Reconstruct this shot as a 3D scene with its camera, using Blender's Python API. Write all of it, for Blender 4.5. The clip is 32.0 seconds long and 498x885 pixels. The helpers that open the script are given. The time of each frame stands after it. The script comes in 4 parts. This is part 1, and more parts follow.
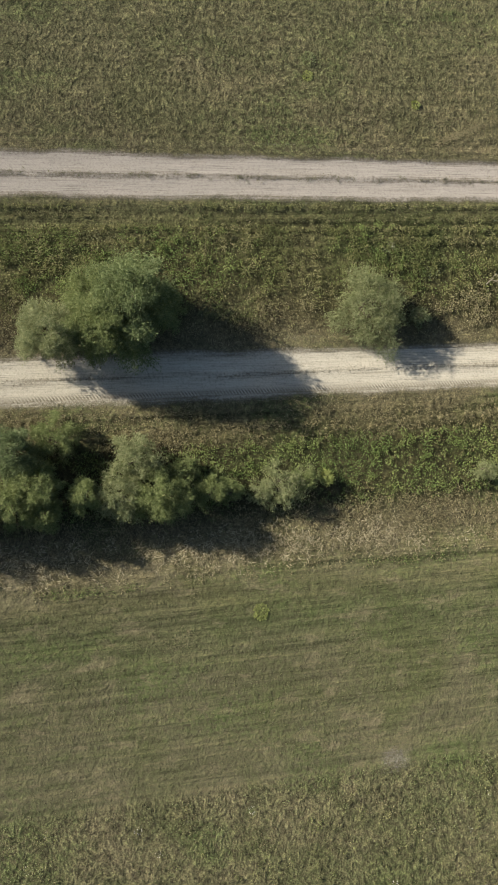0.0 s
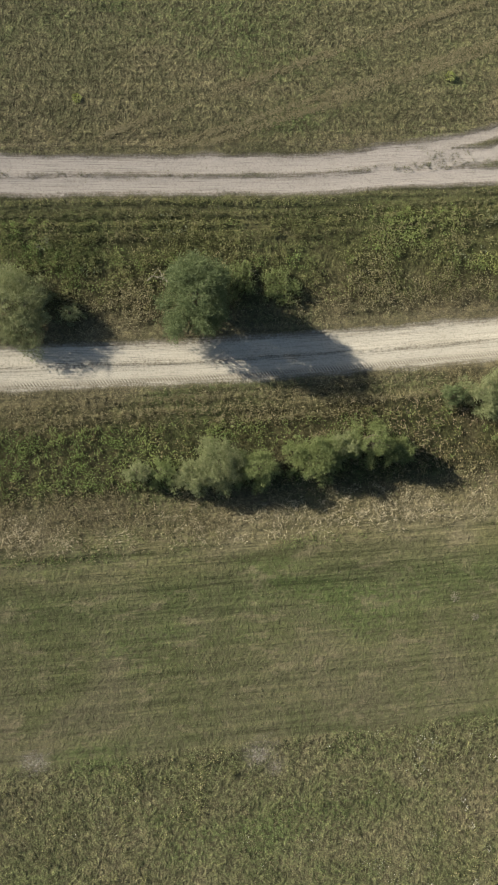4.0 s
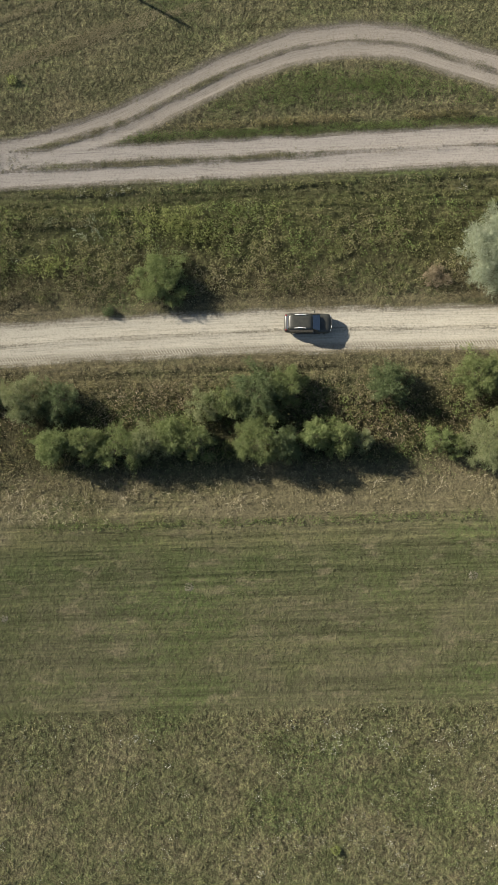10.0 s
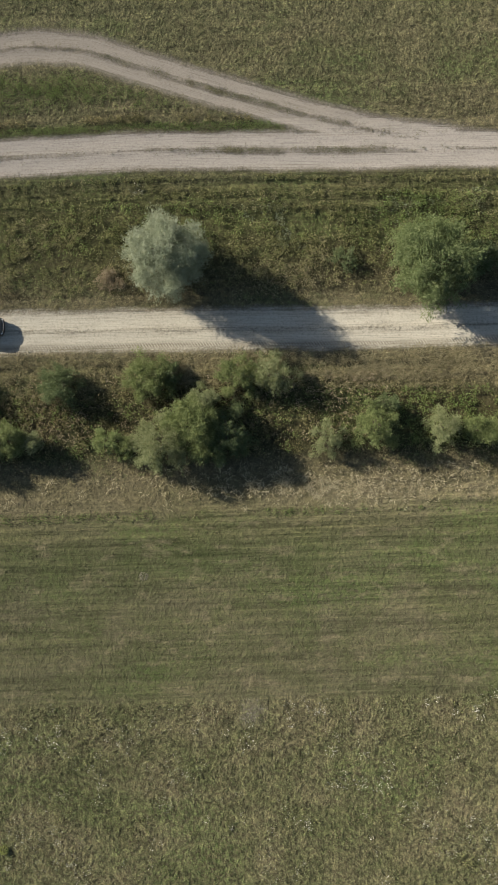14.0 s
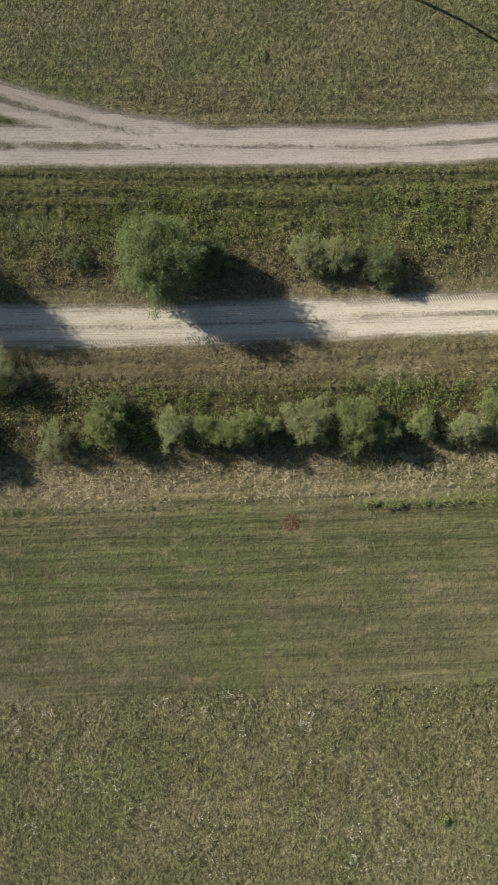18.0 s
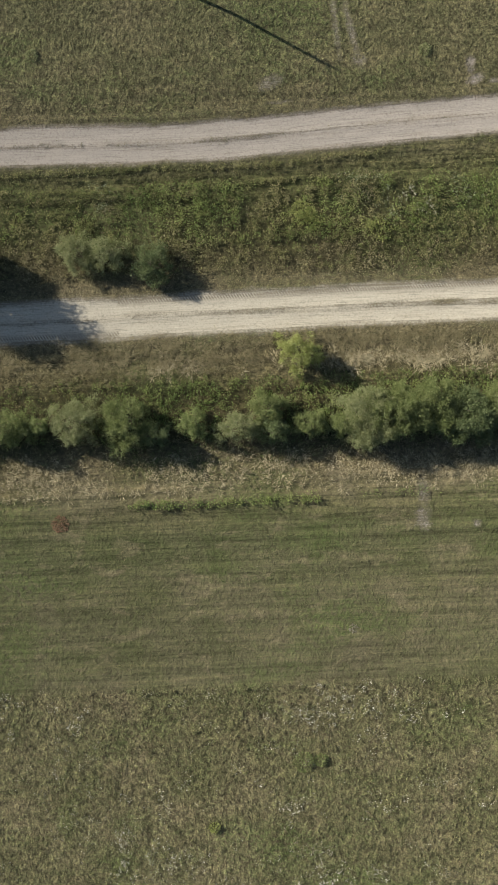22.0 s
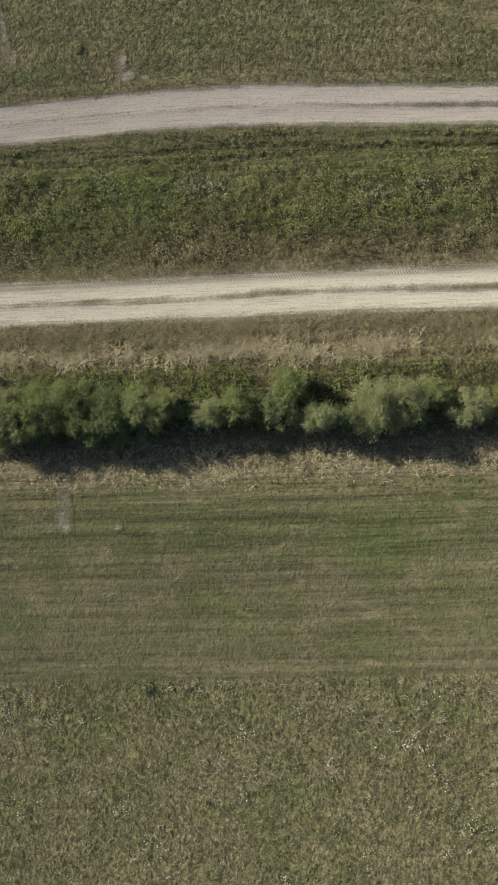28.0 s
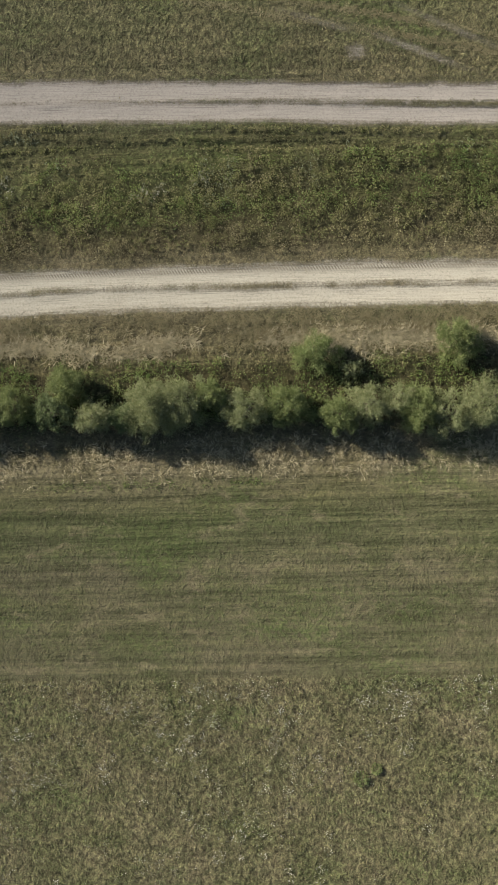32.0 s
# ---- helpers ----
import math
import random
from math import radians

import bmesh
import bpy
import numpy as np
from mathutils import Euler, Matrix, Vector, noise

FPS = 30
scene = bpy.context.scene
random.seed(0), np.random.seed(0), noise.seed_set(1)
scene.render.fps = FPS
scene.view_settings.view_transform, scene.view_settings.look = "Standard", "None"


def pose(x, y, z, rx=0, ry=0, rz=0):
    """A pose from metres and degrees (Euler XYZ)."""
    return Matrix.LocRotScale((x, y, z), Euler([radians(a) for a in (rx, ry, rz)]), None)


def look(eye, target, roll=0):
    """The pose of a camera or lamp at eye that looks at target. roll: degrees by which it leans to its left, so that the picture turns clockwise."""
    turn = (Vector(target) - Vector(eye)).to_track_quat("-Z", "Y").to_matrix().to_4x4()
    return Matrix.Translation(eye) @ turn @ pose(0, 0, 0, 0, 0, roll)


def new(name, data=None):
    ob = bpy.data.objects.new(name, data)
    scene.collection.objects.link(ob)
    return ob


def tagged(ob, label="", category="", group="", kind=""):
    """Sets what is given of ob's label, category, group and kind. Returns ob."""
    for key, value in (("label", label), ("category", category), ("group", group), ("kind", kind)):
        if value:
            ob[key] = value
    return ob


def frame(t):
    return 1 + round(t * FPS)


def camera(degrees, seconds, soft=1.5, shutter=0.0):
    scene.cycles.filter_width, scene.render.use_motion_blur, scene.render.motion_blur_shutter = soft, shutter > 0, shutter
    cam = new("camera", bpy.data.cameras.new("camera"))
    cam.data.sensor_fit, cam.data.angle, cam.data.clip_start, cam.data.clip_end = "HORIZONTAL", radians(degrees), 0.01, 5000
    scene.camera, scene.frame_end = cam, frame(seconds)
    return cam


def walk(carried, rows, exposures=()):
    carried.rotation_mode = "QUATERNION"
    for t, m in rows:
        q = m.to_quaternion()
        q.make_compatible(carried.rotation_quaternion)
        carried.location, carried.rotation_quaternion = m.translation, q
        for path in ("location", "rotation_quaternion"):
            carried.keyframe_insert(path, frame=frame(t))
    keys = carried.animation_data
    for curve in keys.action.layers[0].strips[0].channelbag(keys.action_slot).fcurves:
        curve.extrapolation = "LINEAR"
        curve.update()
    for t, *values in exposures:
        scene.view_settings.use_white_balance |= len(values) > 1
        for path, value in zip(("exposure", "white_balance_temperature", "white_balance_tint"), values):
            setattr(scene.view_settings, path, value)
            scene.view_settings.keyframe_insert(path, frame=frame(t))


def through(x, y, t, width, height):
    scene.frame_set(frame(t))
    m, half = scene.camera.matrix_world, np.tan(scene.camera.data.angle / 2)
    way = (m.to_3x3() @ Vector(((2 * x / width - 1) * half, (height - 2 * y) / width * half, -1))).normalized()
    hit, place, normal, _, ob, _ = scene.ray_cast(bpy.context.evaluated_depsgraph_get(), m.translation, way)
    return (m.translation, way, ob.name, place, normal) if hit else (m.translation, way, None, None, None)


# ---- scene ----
# The flight: a camera drone high over a dirt road, looking almost straight down.
cam = camera(30.0, 32.0, soft=1.1)
PATH = [
    (0.0, -0.84, -10.26, 81.61, 3.57, -12.23, -4.66),
    (0.5, 3.69, -10.74, 82.65, 3.69, -12.29, -4.74),
    (1.0, 8.29, -11.17, 83.41, 3.76, -9.51, -4.75),
    (1.5, 13.01, -11.54, 83.86, 3.75, -8.98, -4.88),
    (2.0, 17.77, -11.90, 84.24, 3.79, -8.44, -5.01),
    (2.5, 22.56, -12.22, 84.68, 3.72, -8.03, -5.04),
    (4.5, 42.21, -12.34, 87.61, 2.65, -8.36, -3.56),
    (5.0, 47.31, -12.20, 87.86, 2.35, -8.53, -2.77),
    (5.5, 52.41, -12.07, 88.14, 2.07, -8.75, -2.09),
    (6.0, 57.47, -11.98, 88.44, 1.86, -9.03, -1.75),
    (6.5, 62.44, -11.94, 88.78, 1.69, -9.25, -1.76),
    (7.0, 67.28, -12.01, 89.18, 1.61, -6.06, -1.77),
    (7.5, 72.06, -12.18, 89.54, 1.58, -2.34, -1.80),
    (8.0, 76.83, -12.43, 89.95, 1.61, -1.97, -1.79),
    (8.5, 81.63, -12.73, 90.43, 1.69, -1.40, -1.78),
    (9.0, 86.43, -13.08, 90.93, 1.78, -0.81, -1.75),
    (9.5, 91.17, -13.48, 91.35, 1.91, -0.29, -1.75),
    (10.0, 95.75, -13.88, 91.60, 2.06, 0.20, -1.81),
    (10.5, 100.14, -14.23, 91.73, 2.19, 0.53, -1.78),
    (11.0, 104.33, -14.50, 91.86, 2.29, 0.71, -1.84),
    (11.5, 108.39, -14.69, 92.03, 2.34, 0.74, -1.79),
    (12.0, 112.38, -14.83, 92.26, 2.33, 0.71, -1.84),
    (12.5, 116.38, -14.94, 92.43, 2.36, 0.70, -1.96),
    (13.0, 120.36, -15.04, 92.49, 2.36, 0.62, -1.95),
    (13.5, 124.19, -15.13, 92.47, 2.35, 0.41, -1.89),
    (14.0, 127.79, -15.14, 92.38, 2.32, -0.03, -1.90),
    (14.5, 131.18, -15.12, 92.29, 2.28, -0.61, -1.90),
    (15.0, 134.42, -15.07, 92.29, 2.21, -1.32, -1.93),
    (15.5, 137.55, -15.00, 92.28, 2.11, -2.00, -1.93),
    (17.5, 147.23, -14.57, 92.18, 1.60, -3.16, -1.95),
    (18.0, 149.91, -14.91, 92.18, 1.74, -2.89, -1.96),
    (18.5, 152.70, -15.31, 92.15, 1.92, -2.67, -2.06),
    (19.0, 155.67, -15.68, 92.07, 2.09, -2.43, -2.07),
    (19.5, 158.88, -15.99, 91.98, 2.22, -2.15, -2.13),
    (20.0, 162.33, -16.21, 91.92, 2.30, -1.79, -2.17),
    (20.5, 165.97, -16.35, 91.89, 2.31, -1.42, -2.19),
    (21.0, 169.72, -16.40, 91.86, 2.29, -0.93, -2.22),
    (21.5, 173.48, -16.40, 91.83, 2.23, -0.50, -2.24),
    (22.0, 177.22, -16.36, 91.83, 2.12, -0.02, -2.25),
    (22.5, 181.00, -16.25, 91.77, 1.99, 0.42, -2.28),
    (23.0, 184.85, -16.12, 91.66, 1.86, 0.89, -2.31),
    (23.5, 188.75, -16.02, 91.53, 1.75, 1.34, -2.33),
    (24.0, 192.67, -16.00, 91.39, 1.65, 1.82, -2.35),
    (24.5, 196.55, -16.07, 91.22, 1.62, 2.26, -2.35),
    (25.0, 200.30, -16.25, 91.04, 1.65, 2.64, -2.32),
    (25.5, 203.88, -16.50, 90.79, 1.72, 2.99, -2.31),
    (26.0, 207.25, -16.78, 90.50, 1.82, 3.34, -2.34),
    (26.5, 210.39, -17.03, 90.23, 1.90, 3.61, -2.31),
    (28.5, 218.51, -17.74, 89.74, 2.25, 2.32, -1.73),
    (29.0, 221.17, -17.85, 89.57, 2.26, 2.51, -1.72),
    (29.5, 223.93, -17.95, 89.40, 2.29, 2.59, -1.60),
    (30.0, 226.77, -18.03, 89.16, 2.29, 2.63, -1.61),
    (30.5, 229.68, -18.05, 88.84, 2.27, 2.76, -1.61),
    (31.0, 232.66, -18.05, 88.50, 2.24, 2.90, -1.58),
    (31.5, 235.69, -18.04, 88.18, 2.20, 3.08, -1.54),
    (32.0, 238.74, -18.02, 87.88, 2.15, 3.26, -1.46),
]
EXPOSURE, KELVIN, TINT = 1.54, 6650.0, 10.0
walk(cam, [(t, pose(x, y, z, rx, ry, rz)) for t, x, y, z, rx, ry, rz in PATH], exposures=[(0.0, EXPOSURE, KELVIN, TINT), (32.0, EXPOSURE, KELVIN, TINT)])

# ---- light: low sun, clear sky ----
SUN_ELEVATION, SUN_AZIMUTH = radians(23.0), math.atan2(-0.877, 0.480)
world = bpy.data.worlds.new("sky")
scene.world = world
world.use_nodes = True
sky = world.node_tree.nodes.new("ShaderNodeTexSky")
sky.sky_type, sky.sun_disc = "NISHITA", False
sky.sun_elevation, sky.sun_rotation = SUN_ELEVATION, SUN_AZIMUTH
world.node_tree.links.new(sky.outputs[0], world.node_tree.nodes["Background"].inputs[0])
world.node_tree.nodes["Background"].inputs[1].default_value = 0.05
sun = new("sun", bpy.data.lights.new("sun", "SUN"))
sun.data.energy, sun.data.angle, sun.data.color = 5.0, radians(0.55), (1.0, 0.93, 0.80)
sun_from = Vector((math.sin(SUN_AZIMUTH) * math.cos(SUN_ELEVATION), math.cos(SUN_AZIMUTH) * math.cos(SUN_ELEVATION), math.sin(SUN_ELEVATION)))
sun.matrix_world = look(sun_from * 300, (0, 0, 0))


# ---- materials ----
class Nodes:
    """A short hand for node trees."""

    def __init__(self, name):
        self.mat = bpy.data.materials.new(name)
        self.mat.use_nodes = True
        self.tree = self.mat.node_tree
        self.bsdf = self.tree.nodes["Principled BSDF"]
        self.out = self.tree.nodes["Material Output"]
        self.place = self.tree.nodes.new("ShaderNodeTexCoord").outputs["Object"]
        turn = self.tree.nodes.new("ShaderNodeMapping")
        turn.inputs["Rotation"].default_value = (0.45, 0.35, 0.75)
        self.tree.links.new(self.place, turn.inputs["Vector"])
        self.turned = turn.outputs[0]      # keeps fine grain off the lattice of the coarse patterns

    def put(self, socket, value):
        if isinstance(value, bpy.types.NodeSocket):
            self.tree.links.new(value, socket)
        elif value is not None:
            socket.default_value = value

    def math(self, op, a, b=0.0, c=0.0, clamp=False):
        n = self.tree.nodes.new("ShaderNodeMath")
        n.operation, n.use_clamp = op, clamp
        for socket, v in zip(n.inputs, (a, b, c)):
            self.put(socket, v)
        return n.outputs[0]

    def scaled(self, vector, x, y, z):
        n = self.tree.nodes.new("ShaderNodeMapping")
        self.put(n.inputs["Vector"], vector)
        n.inputs["Scale"].default_value = (x, y, z)
        return n.outputs[0]

    def noise(self, scale, detail=3.0, rough=0.55, vector=None, warp=0.0):
        n = self.tree.nodes.new("ShaderNodeTexNoise")
        self.put(n.inputs["Vector"], (self.turned if scale >= 0.9 else self.place) if vector is None else vector)
        n.inputs["Scale"].default_value, n.inputs["Detail"].default_value = scale, detail
        n.inputs["Roughness"].default_value, n.inputs["Distortion"].default_value = rough, warp
        return n.outputs["Fac"]

    def voronoi(self, scale, vector=None, feature="F1"):
        n = self.tree.nodes.new("ShaderNodeTexVoronoi")
        n.feature = feature
        self.put(n.inputs["Vector"], self.place if vector is None else vector)
        n.inputs["Scale"].default_value = scale
        return n

    def ramp(self, fac, stops, mode="LINEAR"):
        n = self.tree.nodes.new("ShaderNodeValToRGB")
        n.color_ramp.interpolation = mode
        e = n.color_ramp.elements
        while len(e) < len(stops):
            e.new(0.5)
        for k, (at, colour) in zip(e, stops):
            k.position = at
            k.color = (*colour, 1) if isinstance(colour, tuple) else (colour, colour, colour, 1)
        self.put(n.inputs[0], fac)
        return n.outputs[0]

    def span(self, value, a, b, c=0.0, d=1.0):
        n = self.tree.nodes.new("ShaderNodeMapRange")
        self.put(n.inputs[0], value)
        for k, v in enumerate((a, b, c, d)):
            n.inputs[k + 1].default_value = v
        return n.outputs[0]

    def mix(self, fac, a, b, mode="MIX"):
        n = self.tree.nodes.new("ShaderNodeMix")
        n.data_type, n.blend_type = "RGBA", mode
        self.put(n.inputs[0], fac)
        for socket, v in ((n.inputs[6], a), (n.inputs[7], b)):
            self.put(socket, (*v, 1) if isinstance(v, tuple) else v)
        return n.outputs[2]

    def split(self, vector):
        n = self.tree.nodes.new("ShaderNodeSeparateXYZ")
        self.put(n.inputs[0], vector)
        return n.outputs

    def joined(self, x, y, z=0.0):
        n = self.tree.nodes.new("ShaderNodeCombineXYZ")
        for socket, v in zip(n.inputs, (x, y, z)):
            self.put(socket, v)
        return n.outputs[0]

    def attribute(self, name):
        n = self.tree.nodes.new("ShaderNodeAttribute")
        n.attribute_name = name
        return n.outputs["Fac"]

    def island(self):
        return self.tree.nodes.new("ShaderNodeNewGeometry").outputs["Random Per Island"]

    def bump(self, height, distance, strength=1.0):
        n = self.tree.nodes.new("ShaderNodeBump")
        n.inputs["Distance"].default_value, n.inputs["Strength"].default_value = distance, strength
        self.put(n.inputs["Height"], height)
        self.put(self.bsdf.inputs["Normal"], n.outputs[0])

    def surface(self, colour, rough=0.8, metal=0.0, specular=0.3, matte=False):
        self.put(self.bsdf.inputs["Base Color"], (*colour, 1) if isinstance(colour, tuple) else colour)
        self.put(self.bsdf.inputs["Roughness"], rough)
        self.put(self.bsdf.inputs["Metallic"], metal)
        self.put(self.bsdf.inputs["Specular IOR Level"], specular)
        self.put(self.bsdf.inputs["Diffuse Roughness"], 0.7 if matte else 0.0)
        return self.mat


LOW, HIGH = -70.0, 50.0      # across the strip of land, in metres from the sandy road


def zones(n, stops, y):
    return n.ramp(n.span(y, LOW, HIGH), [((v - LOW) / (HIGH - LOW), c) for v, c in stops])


def turf(n):
    """Colour of the grown land, band by band across it: dry tone, green tone, blended by patches and tufts; hedgerow
    shade is in the tones.
    """
    x, y, _ = n.split(n.place)
    edge = n.math("ADD", n.math("MULTIPLY_ADD", n.noise(0.35, 3, 0.6), 1.2, -0.6), n.math("MULTIPLY_ADD", n.noise(2.5, 3, 0.6), 0.8, -0.4))
    edge = n.math("MULTIPLY", edge, n.span(y, -38.0, -28.0, 0.35, 1.0))
    # past the first stretch the dry verge reaches further towards the hedge
    reach = n.math("MULTIPLY", n.span(x, 136.0, 150.0, 0.0, 1.7), n.math("MULTIPLY", n.span(y, -10.5, -7.0), n.span(y, -2.0, -4.5)))
    yy = n.math("ADD", n.math("ADD", y, edge), reach)
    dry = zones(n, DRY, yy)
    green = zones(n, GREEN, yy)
    patch = n.noise(0.13, 4, 0.62, warp=0.8)
    tuft = n.noise(2.6, 3, 0.65)
    fine = n.noise(8.0, 3, 0.7)
    grit = n.noise(24.0, 2, 0.7)
    amount = n.math("ADD", n.math("MULTIPLY", patch, 1.7), n.math("ADD", n.math("MULTIPLY", tuft, 0.9), n.math("MULTIPLY", fine, 0.5)))
    amount = n.math("SUBTRACT", amount, n.math("MULTIPLY", n.math("ADD", n.span(x, -10.0, 50.0, 0.16, -0.06), n.span(x, 50.0, 220.0, 0.0, 0.19)), n.span(y, 14.0, 20.0, 1.0, -0.4)))      # drier towards the far end
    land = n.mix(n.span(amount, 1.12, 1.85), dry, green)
    lush = n.math("MULTIPLY", n.span(n.noise(0.09, 4, 0.6, n.scaled(n.place, 0.7, 1.6, 1)), 0.50, 0.66), n.span(tuft, 0.3, 0.6))
    land = n.mix(n.math("MULTIPLY", lush, 0.7), land, (0.056, 0.076, 0.026))
    # swaths and old wheel lines that run along the fields
    broad = n.noise(1.0, 3, 0.6, n.scaled(n.place, 0.045, 1.3, 1.0))
    narrow = n.noise(1.0, 3, 0.65, n.scaled(n.place, 0.16, 3.6, 1.0))
    lines = n.math("ADD", n.math("MULTIPLY", broad, 0.62), n.math("MULTIPLY", narrow, 0.38))
    drawn = n.ramp(n.span(yy, LOW, HIGH), [((v - LOW) / (HIGH - LOW), w) for v, w in LINES])
    swath = n.mix(drawn, (0.5, 0.5, 0.5), n.ramp(lines, [(0.37, (0.25, 0.270, 0.25)), (0.5, (0.49, 0.50, 0.49)), (0.63, (0.72, 0.70, 0.68))]))
    land = n.mix(1.0, land, swath, "OVERLAY")
    rough = n.ramp(n.span(yy, LOW, HIGH), [((v - LOW) / (HIGH - LOW), w) for v, w in ROUGH])
    # cut grass left lying in tan blotches on the mown field
    hay = n.math("MULTIPLY", n.span(n.noise(0.55, 4, 0.7, n.scaled(n.place, 0.45, 1.0, 1), 0.4), 0.54, 0.68), n.math("MULTIPLY", n.span(yy, -37.0, -36.0), n.span(yy, -17.0, -19.0)))
    land = n.mix(n.math("MULTIPLY", hay, 0.55), land, (0.150, 0.128, 0.082))
    shaggy = n.math("MULTIPLY", n.math("MULTIPLY", n.span(x, 86.0, 97.0), n.span(x, 146.0, 122.0)), n.math("MULTIPLY", n.span(yy, -19.0, -17.5), n.span(yy, -12.0, -13.5)))
    land = n.mix(n.math("MULTIPLY", shaggy, 0.62), land, (0.098, 0.086, 0.050))
    land = n.mix(rough, land, n.ramp(tuft, [(0.34, 0.30), (0.5, 0.52), (0.66, 0.74)]), "OVERLAY")
    land = n.mix(rough, land, n.ramp(fine, [(0.34, 0.26), (0.5, 0.5), (0.66, 0.80)]), "OVERLAY")
    land = n.mix(n.math("MULTIPLY", rough, 0.5), land, n.ramp(grit, [(0.34, 0.30), (0.5, 0.5), (0.66, 0.76)]), "OVERLAY")
    cell = n.voronoi(4.6, n.turned).outputs["Distance"]
    land = n.mix(n.math("MULTIPLY", rough, 0.5), land, n.ramp(cell, [(0.10, 0.60), (0.35, 0.55), (0.62, 0.37)]), "OVERLAY")
    clump = n.noise(1.7, 4, 0.70, warp=0.5)
    coarse = n.ramp(n.span(yy, LOW, HIGH), [((v - LOW) / (HIGH - LOW), w) for v, w in CLUMPS])
    land = n.mix(coarse, land, n.ramp(clump, [(0.36, (0.27, 0.29, 0.27)), (0.5, (0.5, 0.5, 0.5)), (0.64, (0.72, 0.71, 0.68))]), "OVERLAY")
    height = n.math("ADD", n.math("MULTIPLY", fine, 0.24), n.math("MULTIPLY", tuft, 0.6))
    height = n.math("SUBTRACT", height, n.math("MULTIPLY", cell, 0.20))
    height = n.math("MULTIPLY", height, rough)
    height = n.math("ADD", height, n.math("MULTIPLY", n.math("MULTIPLY", clump, coarse), 1.2))
    return land, n.math("ADD", height, n.math("MULTIPLY", n.math("MULTIPLY", lines, drawn), 0.75))


ROUGH = [(-70, 1.0), (-37.2, 1.0), (-36.4, 0.42), (-19, 0.45), (-12, 0.8), (18, 0.8), (20, 1.0), (50, 1.0)]
CLUMPS = [(-70, 0.9), (-37.2, 0.9), (-36.6, 0.35), (-19, 0.3), (-13, 0.5), (-12, 0.9), (-5, 0.9), (-2, 0.5), (4, 0.6), (7, 0.8), (14, 0.7), (20, 0.85), (50, 0.9)]
LINES = [(-70, 0.05), (-37.4, 0.08), (-36.4, 0.8), (-34, 0.6), (-28, 0.7), (-22, 0.85), (-18, 1.0), (-14, 0.55), (-12, 0.2), (-7, 0.3), (-5.8, 0.9), (-3.6, 0.9), (-2, 0.5), (3, 0.4), (6, 0.15), (10, 0.2), (11.5, 1.0), (16, 1.0), (20.5, 0.6), (24, 0.35), (50, 0.35)]
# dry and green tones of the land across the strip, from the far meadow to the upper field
# scrub tones from -13.8 to -6.5 have the hedgerow's shade painted in
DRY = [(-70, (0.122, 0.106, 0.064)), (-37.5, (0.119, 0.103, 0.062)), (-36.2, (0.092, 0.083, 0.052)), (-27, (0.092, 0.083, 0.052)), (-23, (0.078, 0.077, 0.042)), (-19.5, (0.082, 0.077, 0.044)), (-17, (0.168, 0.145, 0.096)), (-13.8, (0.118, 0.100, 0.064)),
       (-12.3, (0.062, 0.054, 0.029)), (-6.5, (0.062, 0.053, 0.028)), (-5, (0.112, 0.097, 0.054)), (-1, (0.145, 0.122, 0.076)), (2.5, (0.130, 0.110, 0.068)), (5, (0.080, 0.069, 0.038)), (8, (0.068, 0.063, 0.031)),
       (13.5, (0.086, 0.081, 0.040)), (15.5, (0.092, 0.084, 0.046)), (20, (0.106, 0.091, 0.055)), (26, (0.111, 0.098, 0.056)), (50, (0.106, 0.098, 0.056))]
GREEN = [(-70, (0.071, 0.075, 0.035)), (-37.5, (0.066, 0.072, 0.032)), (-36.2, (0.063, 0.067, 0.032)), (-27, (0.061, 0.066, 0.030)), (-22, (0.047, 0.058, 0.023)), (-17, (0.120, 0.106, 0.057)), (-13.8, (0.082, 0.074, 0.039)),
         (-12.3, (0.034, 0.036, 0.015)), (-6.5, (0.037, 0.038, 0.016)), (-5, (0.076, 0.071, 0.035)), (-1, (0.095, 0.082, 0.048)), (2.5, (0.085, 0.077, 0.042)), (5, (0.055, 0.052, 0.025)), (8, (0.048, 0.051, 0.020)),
         (13.5, (0.053, 0.058, 0.023)), (15.5, (0.057, 0.059, 0.028)), (20, (0.072, 0.068, 0.036)), (26, (0.078, 0.077, 0.039)), (50, (0.077, 0.078, 0.039))]


def ground_material():
    n = Nodes("grown_land")
    colour, height = turf(n)
    n.bump(height, 0.30)
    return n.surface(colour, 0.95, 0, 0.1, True)


